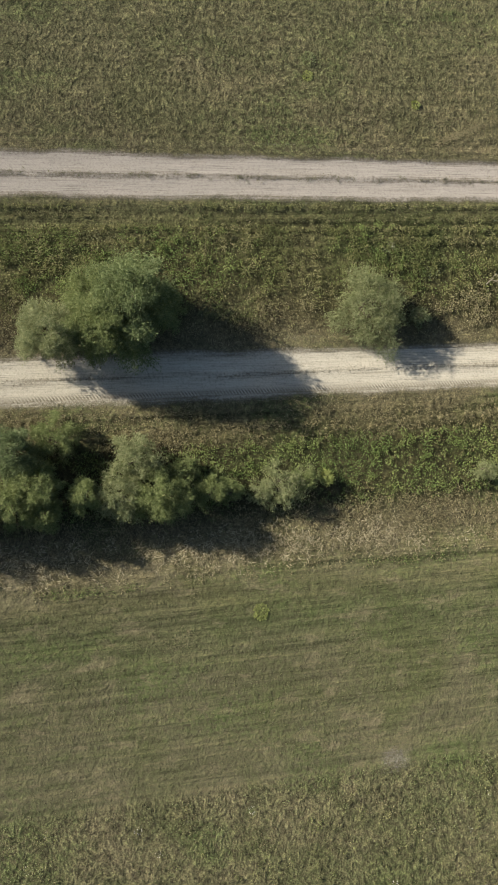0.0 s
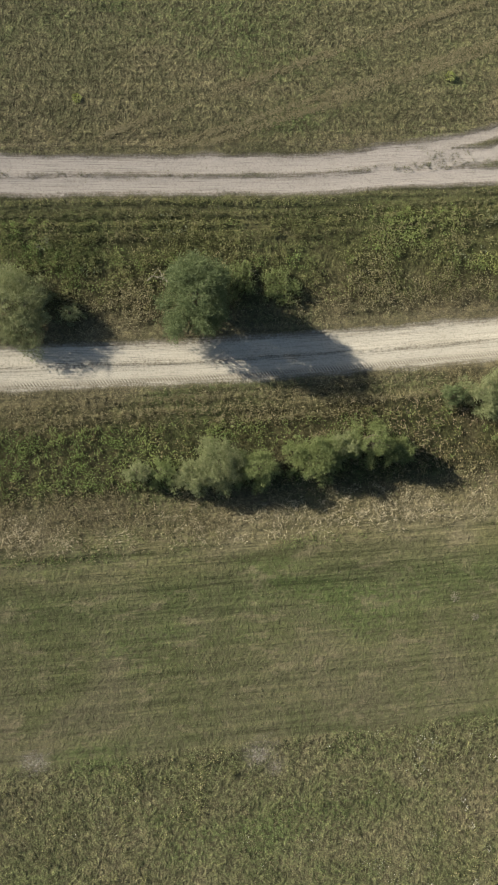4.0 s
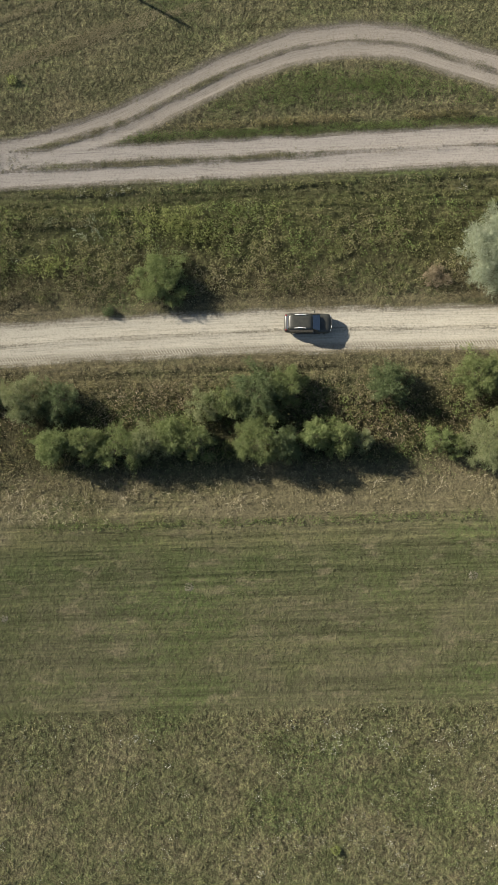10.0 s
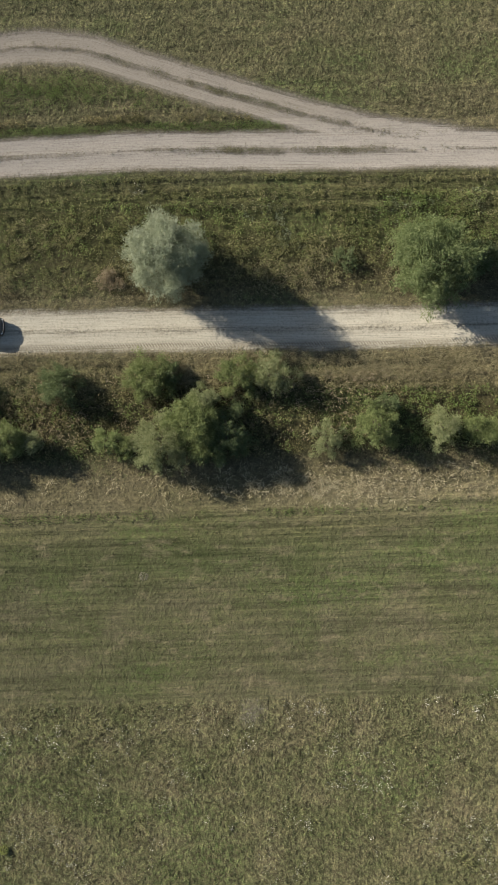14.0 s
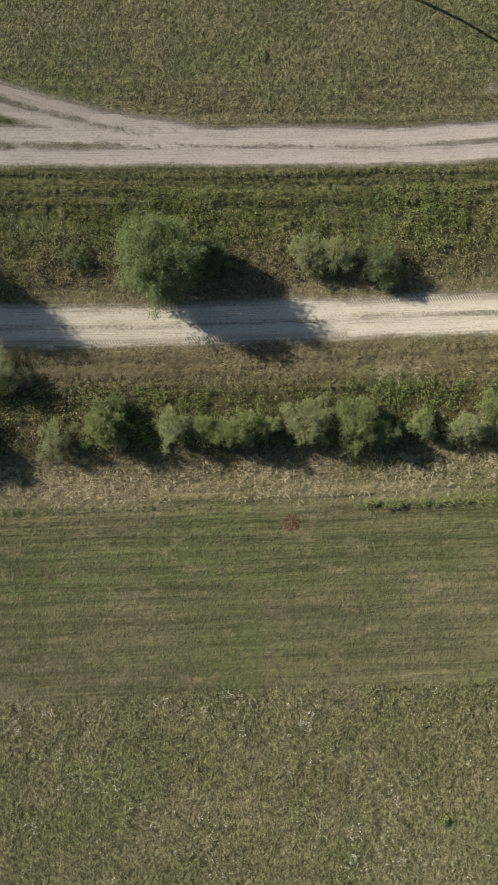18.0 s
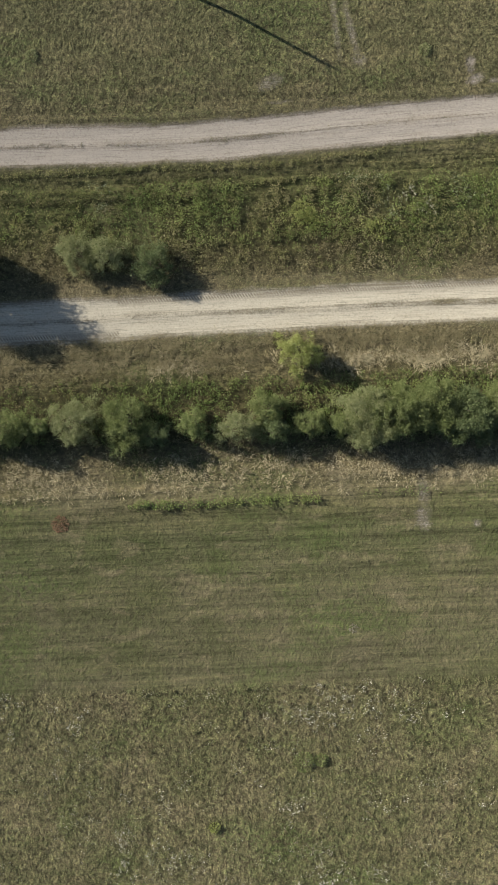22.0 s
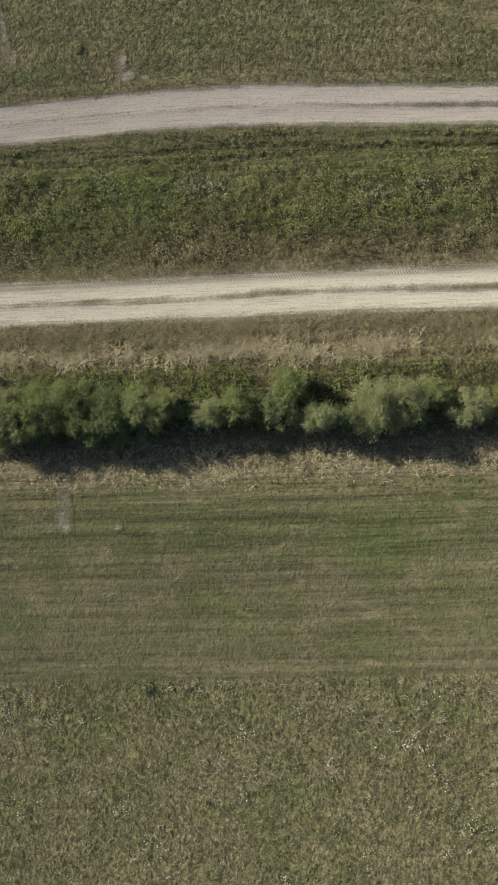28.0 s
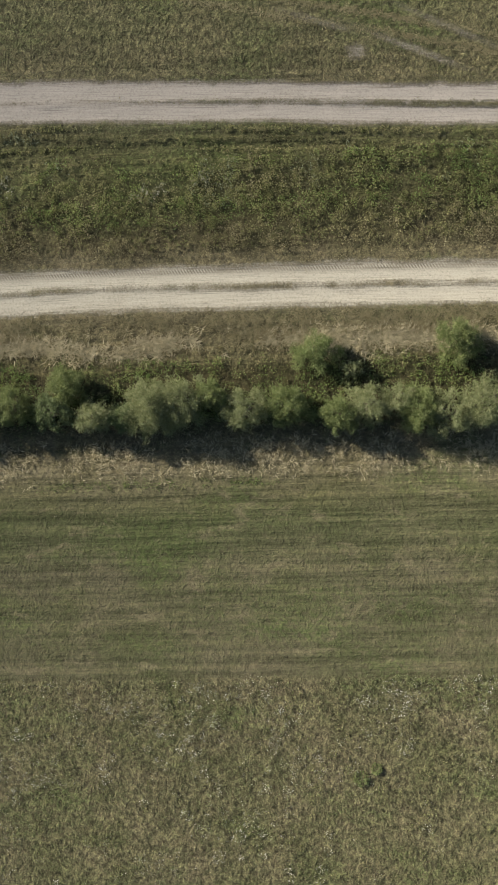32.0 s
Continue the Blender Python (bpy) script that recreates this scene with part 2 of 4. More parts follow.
def road_material(name, sand, dark):
    """Packed sand with wheel ruts; land shows through where wear is low."""
    n = Nodes(name)
    land, relief = turf(n)
    grain = n.noise(16.0, 3, 0.7)
    clods = n.noise(5.0, 3, 0.7)
    x, y, _ = n.split(n.place)
    across = n.attribute("across")
    streak = n.noise(1.0, 4, 0.65, n.joined(n.math("MULTIPLY", x, 0.11), n.math("MULTIPLY", across, 4.4)))
    scored = n.noise(1.0, 3, 0.7, n.joined(n.math("MULTIPLY", x, 0.22), n.math("MULTIPLY", across, 13.0), 3.0))
    drift = n.noise(0.35, 4, 0.6)
    wear, rut, tread = n.attribute("wear"), n.attribute("rut"), n.attribute("tread")
    tone = n.math("ADD", n.math("MULTIPLY", streak, 1.5), n.math("ADD", n.math("MULTIPLY", drift, 0.5), n.math("MULTIPLY", clods, 0.5)))
    tone = n.math("ADD", tone, n.math("MULTIPLY", rut, 0.34))
    soil = n.mix(n.span(tone, 0.90, 1.50), dark, sand)
    soil = n.mix(n.math("MULTIPLY", n.attribute("dull"), 0.55), soil, dark)
    soil = n.mix(0.35, soil, n.ramp(grain, [(0.33, 0.34), (0.5, 0.5), (0.67, 0.64)]), "OVERLAY")
    soil = n.mix(0.45, soil, n.ramp(clods, [(0.33, 0.30), (0.45, 0.52), (0.67, 0.62)]), "OVERLAY")
    soil = n.mix(0.95, soil, n.ramp(scored, [(0.30, 0.26), (0.43, 0.48), (0.6, 0.52), (0.7, 0.60)]), "OVERLAY")
    bars = n.math("SINE", n.math("MULTIPLY", n.math("ADD", x, n.math("MULTIPLY", y, 0.6)), 22.0))
    bars = n.math("MULTIPLY", bars, n.math("MULTIPLY", tread, n.span(drift, 0.35, 0.6)))
    soil = n.mix(n.math("MULTIPLY", n.math("MULTIPLY_ADD", bars, -0.5, 0.5), n.math("MULTIPLY", tread, 1.0)), soil, (0.125, 0.110, 0.082))
    ragged = n.math("ADD", n.math("MULTIPLY_ADD", clods, 1.3, -0.65), n.math("MULTIPLY_ADD", grain, 0.8, -0.4))
    ragged = n.math("ADD", ragged, n.math("MULTIPLY_ADD", streak, 0.8, -0.4))
    bare = n.span(n.math("ADD", wear, n.math("MULTIPLY", ragged, 0.8)), 0.14, 0.70)
    # dusty grass where the sand thins out
    dusty = n.mix(n.span(wear, 0.0, 0.5, 0.0, 0.55), land, dark)
    height = n.math("ADD", n.math("MULTIPLY", grain, 0.14), n.math("ADD", n.math("MULTIPLY", clods, 0.30), n.math("ADD", n.math("MULTIPLY", streak, 0.35), n.math("MULTIPLY", scored, 0.22))))
    height = n.math("ADD", height, n.math("MULTIPLY", bars, 0.16))
    height = n.math("ADD", height, n.math("MULTIPLY", n.math("MULTIPLY", relief, n.math("SUBTRACT", 1.0, bare)), 2.6))
    n.bump(height, 0.085)
    return n.surface(n.mix(bare, dusty, soil), 0.95, 0, 0.12, True)


def leaf_material(name, tones, through=0.40, rough=0.6, patches=0.2):
    """Leaves whose tone varies from leaf to leaf and from bough to bough."""
    n = Nodes(name)
    place = n.tree.nodes.new("ShaderNodeNewGeometry").outputs["Position"]
    pick = n.math("ADD", n.math("MULTIPLY_ADD", n.island(), 0.68, -0.04), n.math("MULTIPLY", n.noise(0.8, 2, vector=place), 0.45))
    pick = n.math("ADD", pick, n.math("MULTIPLY_ADD", n.noise(0.13, 3, vector=place), patches, -0.5 * patches))
    colour = n.ramp(pick, [(0.15 + 0.75 * k / (len(tones) - 1), c) for k, c in enumerate(tones)])
    n.surface(colour, rough, 0, 0.2, True)
    thin = n.tree.nodes.new("ShaderNodeBsdfTranslucent")
    n.put(thin.inputs[0], colour)
    blend = n.tree.nodes.new("ShaderNodeMixShader")
    blend.inputs[0].default_value = through
    n.tree.links.new(n.bsdf.outputs[0], blend.inputs[1])
    n.tree.links.new(thin.outputs[0], blend.inputs[2])
    n.tree.links.new(blend.outputs[0], n.out.inputs[0])
    return n.mat


def bark_material():
    n = Nodes("bark")
    ridges = n.noise(6.0, 5, 0.7, n.scaled(n.place, 1, 1, 0.25))
    n.bump(ridges, 0.03)
    return n.surface(n.ramp(ridges, [(0.3, (0.05, 0.042, 0.03)), (0.7, (0.16, 0.135, 0.10))]), 0.9)


def paint_material(name, colour, rough=0.4, metal=0.0, dust=0.25):
    """Coach paint, plastic or metal under a film of road dust."""
    n = Nodes(name)
    film = n.math("MULTIPLY", n.span(n.noise(3.0, 5, 0.65), 0.35, 0.75), dust)
    return n.surface(n.mix(film, colour, (0.30, 0.27, 0.21)), n.math("MULTIPLY_ADD", film, 0.5, rough), metal, 0.5)


# the default colour holds the blue of reflected sky
def glass_material(name, colour=(0.014, 0.022, 0.042)):
    n = Nodes(name)
    film = n.math("MULTIPLY", n.noise(4.0, 4), 0.12)
    return n.surface(n.mix(film, colour, (0.3, 0.28, 0.24)), n.math("MULTIPLY_ADD", film, 0.6, 0.04), 0, 0.9)


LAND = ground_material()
SAND = road_material("pale_sand", (0.350, 0.327, 0.270), (0.205, 0.184, 0.141))
CHALK = road_material("grey_sand", (0.258, 0.236, 0.212), (0.180, 0.158, 0.128))
BARK = bark_material()
FOLIAGE = {
    "G": leaf_material("green_leaves", [(0.078, 0.104, 0.036), (0.140, 0.170, 0.064), (0.222, 0.250, 0.106)]),
    "D": leaf_material("dark_leaves", [(0.060, 0.084, 0.035), (0.105, 0.136, 0.059), (0.163, 0.195, 0.095)]),
    "M": leaf_material("full_green_leaves", [(0.075, 0.106, 0.041), (0.135, 0.170, 0.070), (0.215, 0.250, 0.118)]),
    "P": leaf_material("sage_leaves", [(0.118, 0.138, 0.062), (0.190, 0.212, 0.100), (0.268, 0.284, 0.152)]),
    "B": leaf_material("fresh_leaves", [(0.095, 0.128, 0.045), (0.158, 0.196, 0.074), (0.235, 0.266, 0.115)]),
    "Y": leaf_material("yellow_leaves", [(0.150, 0.180, 0.052), (0.245, 0.275, 0.090), (0.34, 0.36, 0.15)]),
    "E": leaf_material("red_leaves", [(0.14, 0.085, 0.05), (0.21, 0.125, 0.08), (0.28, 0.18, 0.12)]),
    "S": leaf_material("dry_pale_leaves", [(0.15, 0.138, 0.098), (0.21, 0.195, 0.145), (0.29, 0.272, 0.21)]),
    "W": leaf_material("silver_leaves", [(0.165, 0.195, 0.125), (0.245, 0.275, 0.185), (0.335, 0.36, 0.265)]),
    "F": leaf_material("white_blossom", [(0.13, 0.14, 0.08), (0.24, 0.24, 0.17), (0.40, 0.39, 0.33)], 0.2, 0.8),
    "R": leaf_material("russet_leaves", [(0.17, 0.135, 0.085), (0.27, 0.22, 0.145), (0.38, 0.325, 0.23)]),
}
LEAFY = leaf_material("lush_weed_leaves", [(0.088, 0.135, 0.038), (0.142, 0.200, 0.061), (0.198, 0.249, 0.081), (0.226, 0.255, 0.094)], 0.4, 0.7, 2.0)
LUSH = leaf_material("lush_grass_blades", [(0.083, 0.122, 0.037), (0.137, 0.183, 0.059), (0.201, 0.238, 0.091)], 0.3, 0.8, 0.4)
WEED = leaf_material("weed_leaves", [(0.102, 0.118, 0.044), (0.147, 0.160, 0.061), (0.204, 0.203, 0.088), (0.259, 0.235, 0.133)], 0.35, 0.8, 2.2)
SCRUB = leaf_material("scrub_leaves", [(0.074, 0.077, 0.031), (0.123, 0.117, 0.047), (0.187, 0.164, 0.076), (0.286, 0.240, 0.137)], 0.3, 0.8, 1.5)
STRAW = leaf_material("straw_blades", [(0.173, 0.153, 0.085), (0.233, 0.206, 0.119), (0.309, 0.277, 0.167)], 0.35, 0.8, 0.5)
GRASS = leaf_material("grass_blades", [(0.069, 0.077, 0.032), (0.109, 0.112, 0.052), (0.173, 0.157, 0.086)], 0.25, 0.8, 0.8)
HERB = leaf_material("meadow_leaves", [(0.057, 0.064, 0.028), (0.097, 0.101, 0.048), (0.144, 0.138, 0.074), (0.196, 0.167, 0.101)], 0.3, 0.8, 2.0)
BROWN = leaf_material("brown_weed_leaves", [(0.104, 0.092, 0.050), (0.163, 0.144, 0.080), (0.233, 0.210, 0.124), (0.312, 0.289, 0.178)], 0.35, 0.8, 1.2)
PALE_STRAW = leaf_material("pale_straw_blades", [(0.310, 0.277, 0.183), (0.417, 0.372, 0.249), (0.534, 0.481, 0.340)], 0.45, 0.8, 0.3)
BLOSSOM = leaf_material("pale_blossom", [(0.32, 0.315, 0.265), (0.58, 0.57, 0.51)], 0.2, 0.8)


# ---- makers ----
def mesh_of(name, verts, faces, material, smooth=False):
    """A mesh from arrays: verts (n, 3) and faces (m, 3 or 4)."""
    verts, faces = np.asarray(verts, np.float32), np.asarray(faces, np.int32)
    m, k = faces.shape
    data = bpy.data.meshes.new(name)
    data.vertices.add(len(verts)), data.loops.add(m * k), data.polygons.add(m)
    data.vertices.foreach_set("co", verts.ravel())
    data.loops.foreach_set("vertex_index", faces.ravel())
    data.polygons.foreach_set("loop_start", np.arange(0, m * k, k, dtype=np.int32))
    data.polygons.foreach_set("use_smooth", np.full(m, smooth))
    data.update(calc_edges=True)
    data.materials.append(material)
    return data


def lattice(xs, ys, zs, name, material, smooth=True):
    """A sheet over the points xs, ys, zs, arrays of one shape (rows, columns)."""
    r, c = xs.shape
    i = np.arange(r * c).reshape(r, c)
    faces = np.stack([i[:-1, :-1], i[1:, :-1], i[1:, 1:], i[:-1, 1:]], -1).reshape(-1, 4)
    return mesh_of(name, np.stack([xs, ys, zs], -1).reshape(-1, 3), faces, material, smooth)


def part(name, bm, material, parent, label=""):
    """Links a bmesh or mesh as one mesh object under a thing or a part."""
    data = bm
    if isinstance(bm, bmesh.types.BMesh):
        data = bpy.data.meshes.new(name)
        bm.to_mesh(data)
        bm.free()
        data.materials.append(material)
    ob = new(name, data)
    ob.parent = parent
    return tagged(ob, label)


rng = np.random.default_rng(7)


def value_noise(x, y, size, seed):
    """Smooth noise from -1 to 1 over arrays x, y; size in metres."""
    table = np.random.default_rng(seed).uniform(-1, 1, (256, 256))
    u, v = np.asarray(x) / size + 1000, np.asarray(y) / size + 1000
    i, j = np.floor(u).astype(int), np.floor(v).astype(int)
    a, b = u - i, v - j
    a, b = a * a * (3 - 2 * a), b * b * (3 - 2 * b)
    t = lambda p, q: table[p % 256, q % 256]
    return (t(i, j) * (1 - a) + t(i + 1, j) * a) * (1 - b) + (t(i, j + 1) * (1 - a) + t(i + 1, j + 1) * a) * b


def leaves(at, out, length, width, droop=0.0, level=0.0):
    """Pointed leaves that grow from the points at along out: verts and faces."""
    n = len(at)
    out = out / np.linalg.norm(out, axis=1, keepdims=True)
    side = np.cross(out, rng.normal(size=(n, 3)) * (1 - level) + np.array([0, 0, 2.0]) * level)
    side /= np.linalg.norm(side, axis=1, keepdims=True) + 1e-9
    length, width = np.broadcast_to(length, n)[:, None], np.broadcast_to(width, n)[:, None]
    tip = at + out * length - np.array([0, 0, 1.0]) * length * droop
    verts = np.stack([at + side * width * 0.5, tip, at - side * width * 0.5], 1).reshape(-1, 3)
    return verts, np.arange(n * 3).reshape(n, 3)


# ---- the run of the roads ----
def along(points, x):
    """A smooth line through a few points (x, y)."""
    px, py = np.array(points).T
    fine = np.interp(np.linspace(px[0], px[-1], 400), px, py)
    pad = np.pad(fine, 8, mode="reflect", reflect_type="odd")
    fine = np.convolve(pad, np.hanning(17) / np.hanning(17).sum(), "valid")
    return np.interp(x, np.linspace(px[0], px[-1], 400), fine)


LOWER = [(-60, 0.3), (-2, 0.0), (20, -0.4), (45, -0.8), (60, -0.6), (76, 0.0), (95, 0.35), (120, 0.2), (143, -0.4), (165, -0.15), (187, 0.25), (215, 0.4), (238, 0.3), (258, -0.1), (310, -0.6)]
UPPER = [(-60, 19.5), (0, 18.3), (20, 17.7), (42, 17.2), (60, 16.9), (66, 17.4), (84, 17.6), (103, 17.95), (118, 18.3), (130, 18.0), (144, 17.7), (155, 17.5), (168, 17.2), (178, 17.5), (190, 18.3), (207, 19.2), (218, 19.0), (238, 18.0), (256, 16.9), (310, 15.0)]
# how overgrown the middle of each road is along it
LOWER_GREEN = [(-60, 0.3), (20, 0.25), (50, 0.25), (80, 0.2), (110, 0.25), (150, 0.2), (180, 0.4), (196, 0.6), (210, 0.8), (245, 0.8), (310, 0.6)]
UPPER_GREEN = [(-60, 0.8), (0, 0.35), (20, 0.4), (45, 0.5), (62, 0.35), (70, 0.9), (84, 1.0), (100, 0.9), (108, 0.25), (116, 0.1), (122, 0.6), (126, 0.95), (136, 0.95), (143, 0.4), (160, 0.2), (172, 0.35), (182, 0.4), (190, 0.1), (215, 0.05), (226, 0.2), (234, 0.6), (250, 0.75), (310, 0.7)]
BRANCH_GREEN = [(62, 0.2), (70, 0.7), (78, 0.9), (92, 0.8), (100, 0.4), (106, 0.25), (118, 0.6), (130, 0.8), (140, 0.5), (152, 0.0)]
BRANCH = [(62, 17.6), (70, 18.2), (75.4, 19.2), (80, 20.5), (84, 21.7), (89.6, 24.3), (95.4, 27.0), (101.1, 28.9), (106.8, 29.5), (112.5, 29.0), (118, 27.0), (123.2, 25.2), (128.4, 23.5), (134, 21.7), (139.6, 20.2), (144, 19.1), (152, 18.2)]


# ---- ground ----
def spaced(low, high, step, far):
    inner = np.arange(low, high + step / 2, step)
    outer = np.geomspace(4, far, 22)
    return np.concatenate([low - outer[::-1], inner, high + outer])


def ground_height(x, y):
    """Gentle rises and hollows, level and a little sunk under the roads."""
    z = 0.06 * value_noise(x, y, 8.0, 3) + 0.02 * value_noise(x, y, 3.0, 4)
    gap = np.minimum(np.abs(y - along(LOWER, x)), np.abs(y - along(UPPER, x)))
    gap = np.minimum(gap, np.where((x > 60) & (x < 154), np.abs(y - along(BRANCH, x)), 99))
    return z * np.clip((gap - 2.5) / 2.0, 0, 1) - 0.06 * np.clip((5.0 - gap) / 1.5, 0, 1)


gx, gy = np.meshgrid(spaced(-60, 310, 1.5, 2500), spaced(-75, 75, 1.5, 2500), indexing="ij")
gz = ground_height(gx, gy)
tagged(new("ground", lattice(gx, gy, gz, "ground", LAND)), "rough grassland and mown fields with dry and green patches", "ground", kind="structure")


# ---- roads ----
# run, overgrown middle, start, end, bare half width, rut distance, rut half width, seed
ROADS = [(LOWER, LOWER_GREEN, -60, 310, 2.05, 0.95, 0.66, 11), (UPPER, UPPER_GREEN, -60, 310, 1.9, 1.0, 0.76, 31), (BRANCH, BRANCH_GREEN, 62, 152, 1.60, 0.92, 0.60, 51)]


def worn(wx, wy, run, green, x0, x1, half, ruts, rut, seed):
    """How bare the land is at the points, and how deep in a rut, by one road."""
    slope = (along(run, wx + 0.5) - along(run, wx - 0.5))
    cv = (wy - along(run, wx)) / np.hypot(1, slope)
    wob = 0.30 * value_noise(wx, wy, 3.2, seed) + 0.22 * value_noise(wx, wy, 0.9, seed + 1)
    away = cv + 0.2 * value_noise(wx, wx * 0, 17.0, seed + 3)
    flow = np.clip(along(green, wx) * (1 + 0.7 * value_noise(wx, wx * 0 + 5, 4.0, seed + 4) + 0.5 * value_noise(wx, wx * 0 + 9, 1.1, seed + 5)), 0, 1)
    tracks = np.exp(-(np.abs((np.abs(away) - ruts) / rut) ** 3))
    full = np.clip((half - np.abs(cv + 0.5 * wob)) / (1.1 if run is BRANCH else 0.75) + 0.5, 0, 1)
    strip = np.exp(-(np.abs((away + 0.3 * wob) / (0.15 + 0.36 * along(green, wx))) ** 3)) * flow
    inside = np.clip((wx - x0) / 3, 0, 1) * np.clip((x1 - wx) / 3, 0, 1) if run is BRANCH else 1.0
    return np.clip(full * (1 - 0.84 * strip) * (0.76 + 0.3 * tracks), 0, 1) * inside, tracks * full * inside, cv


def road(name, spec, others, material, label, tread=0.0, lift=0.0):
    """A worn two-rut road as a sheet with ruts pressed into it."""
    run, green, x0, x1, half, ruts, rut, seed = spec
    x = np.arange(x0, x1, 0.20)
    cx, cv = np.meshgrid(x, np.arange(-half - 1.6, half + 1.61, 0.19), indexing="ij")
    centre = along(run, x)
    slope = np.gradient(centre, x)
    wx, wy = cx - (slope / np.hypot(1, slope))[:, None] * cv, centre[:, None] + (1 / np.hypot(1, slope))[:, None] * cv
    wear, tracks, _ = worn(wx, wy, *spec)
    for other in others:
        more, deep, _ = worn(wx, wy, *other)
        wear, tracks = np.maximum(wear, more), np.maximum(tracks, deep)
    wz = 0.052 + 0.02 * wear - 0.05 * tracks * wear + 0.012 * value_noise(wx, wy, 0.7, seed + 6) + 0.015 * value_noise(wx, wy * 4, 1.6, 7)
    shared = np.zeros_like(wear)
    for other in others:
        shared = np.maximum(shared, worn(wx, wy, *other)[0])
    wz += lift - 0.14 * np.clip((np.abs(cv) - half - 0.8) / 0.8, 0, 1) * (1 - np.clip(5 * shared, 0, 1))
    off = np.abs(wy - along(UPPER, wx))
    if run is BRANCH:      # where the two meet, the sheet of the road lies on top
        wz -= 0.07 * np.clip((3.6 - off) / 0.4, 0, 1)
    dull = np.clip((off - 1.6) / 2.4, 0, 1) * (np.abs(cv) < 9) * (run is not LOWER)
    data = lattice(wx, wy, wz, name, material)
    for key, values in (("wear", wear), ("rut", tracks), ("across", cv), ("dull", dull), ("tread", tread * np.exp(-(((cv + np.where(cx < 165, half - 0.5, 0.45 - half)) / 0.32) ** 2)))):
        data.attributes.new(key, "FLOAT", "POINT").data.foreach_set("value", values.astype(np.float32).ravel())
    return tagged(new(name, data), label, "dirt road", kind="structure")


road("road_sandy", ROADS[0], [], SAND, "pale sandy dirt road with wheel ruts and tyre treads", 1.0)
road("road_upper", ROADS[1], ROADS[2:], CHALK, "grey-white dirt road with grass between its ruts")
road("track_branch", ROADS[2], ROADS[1:2], CHALK, "two-rut dirt track curving away from the road", 0.0, 0.006)


def bare_patch(x, y, rx, ry, turn, strength=0.75):
    """A scuffed spot where pale soil shows through the grass."""
    u, v = np.meshgrid(np.linspace(-1.25, 1.25, 13), np.linspace(-1.25, 1.25, 13), indexing="ij")
    c, k = math.cos(radians(turn)), math.sin(radians(turn))
    wx, wy = x + u * rx * c - v * ry * k, y + u * rx * k + v * ry * c
    away = np.hypot(u, v) + 0.3 * value_noise(wx, wy, 0.5, 301)
    wz = ground_height(wx, wy) + 0.035 - 0.08 * np.clip(np.maximum(np.abs(u), np.abs(v)) - 1.0, 0, 1)
    data = lattice(wx, wy, wz, "bare_patch", CHALK)
    for key, values in (("wear", strength * np.clip(1.25 - away, 0, 1)), ("rut", 0 * u), ("across", wy), ("dull", 0 * u), ("tread", 0 * u)):
        data.attributes.new(key, "FLOAT", "POINT").data.foreach_set("value", values.astype(np.float32).ravel())
    return tagged(new("bare_patch", data), "pale bare soil patch in the grass", "bare soil", kind="structure")


for spot in ((201.1, 24.2, 0.5, 0.9, 0, 0.66), (201.6, 22.6, 0.9, 0.5, 20, 0.58), (203.4, 22.4, 0.7, 0.35, 0, 0.40), (181.0, 23.1, 1.3, 0.7, 20, 0.36), (181.4, 20.7, 1.6, 0.5, 10, 0.33), (245.1, 22.6, 1.0, 0.8, 0, 0.40),
             (245.0, 19.9, 0.45, 0.35, 0, 0.36), (187.7, 29.2, 0.4, 3.6, 4, 0.28), (189.3, 28.0, 0.4, 3.6, 12, 0.28), (189.9, 25.0, 0.8, 0.6, 0, 0.33), (250.5, 22.6, 0.4, 6.6, 66, 0.26), (254.5, 24.2, 0.4, 6.0, 64, 0.26), (241.8, 25.6, 0.4, 4.2, 72, 0.24),
             (194.3, -21.1, 0.8, 1.3, 0, 0.36), (194.4, -18.4, 0.6, 1.8, 0, 0.33), (199.5, -21.8, 0.5, 0.4, 0, 0.40), (48.9, -37.8, 1.8, 1.3, 20, 0.30), (50.2, -39.0, 1.2, 0.8, 0, 0.30), (28.5, -36.3, 1.4, 1.0, 0, 0.30), (127.4, -38.0, 1.3, 1.3, 0, 0.26)):
    bare_patch(*spot)


# ---- trees and bushes ----
def limb(bm, a, b, ra, rb, sides=6):
    axis = (b - a).normalized()
    p = axis.orthogonal().normalized()
    q = axis.cross(p)
    rings = []
    for at, r in ((a, ra), ((a + b) / 2 + p * (b - a).length * 0.05, (ra + rb) / 2), (b, rb)):
        rings.append([bm.verts.new(at + (p * math.cos(s) + q * math.sin(s)) * r) for s in np.linspace(0, 2 * math.pi, sides, endpoint=False)])
    for low, high in zip(rings, rings[1:]):
        for k in range(sides):
            bm.faces.new((low[k], low[(k + 1) % sides], high[(k + 1) % sides], high[k]))


WORDS = {"G": "green leafy {} with uneven crown", "M": "full green leafy {} with dense rounded crown", "D": "dark green dense {} with small leaves", "P": "sage-green {} with soft feathery foliage", "B": "fresh light-green {} of rounded shape",
         "Y": "yellow-green {} with loose bright leaves", "W": "silvery grey-green willow {} with dense foliage", "R": "russet dry {} with brownish seed heads"}


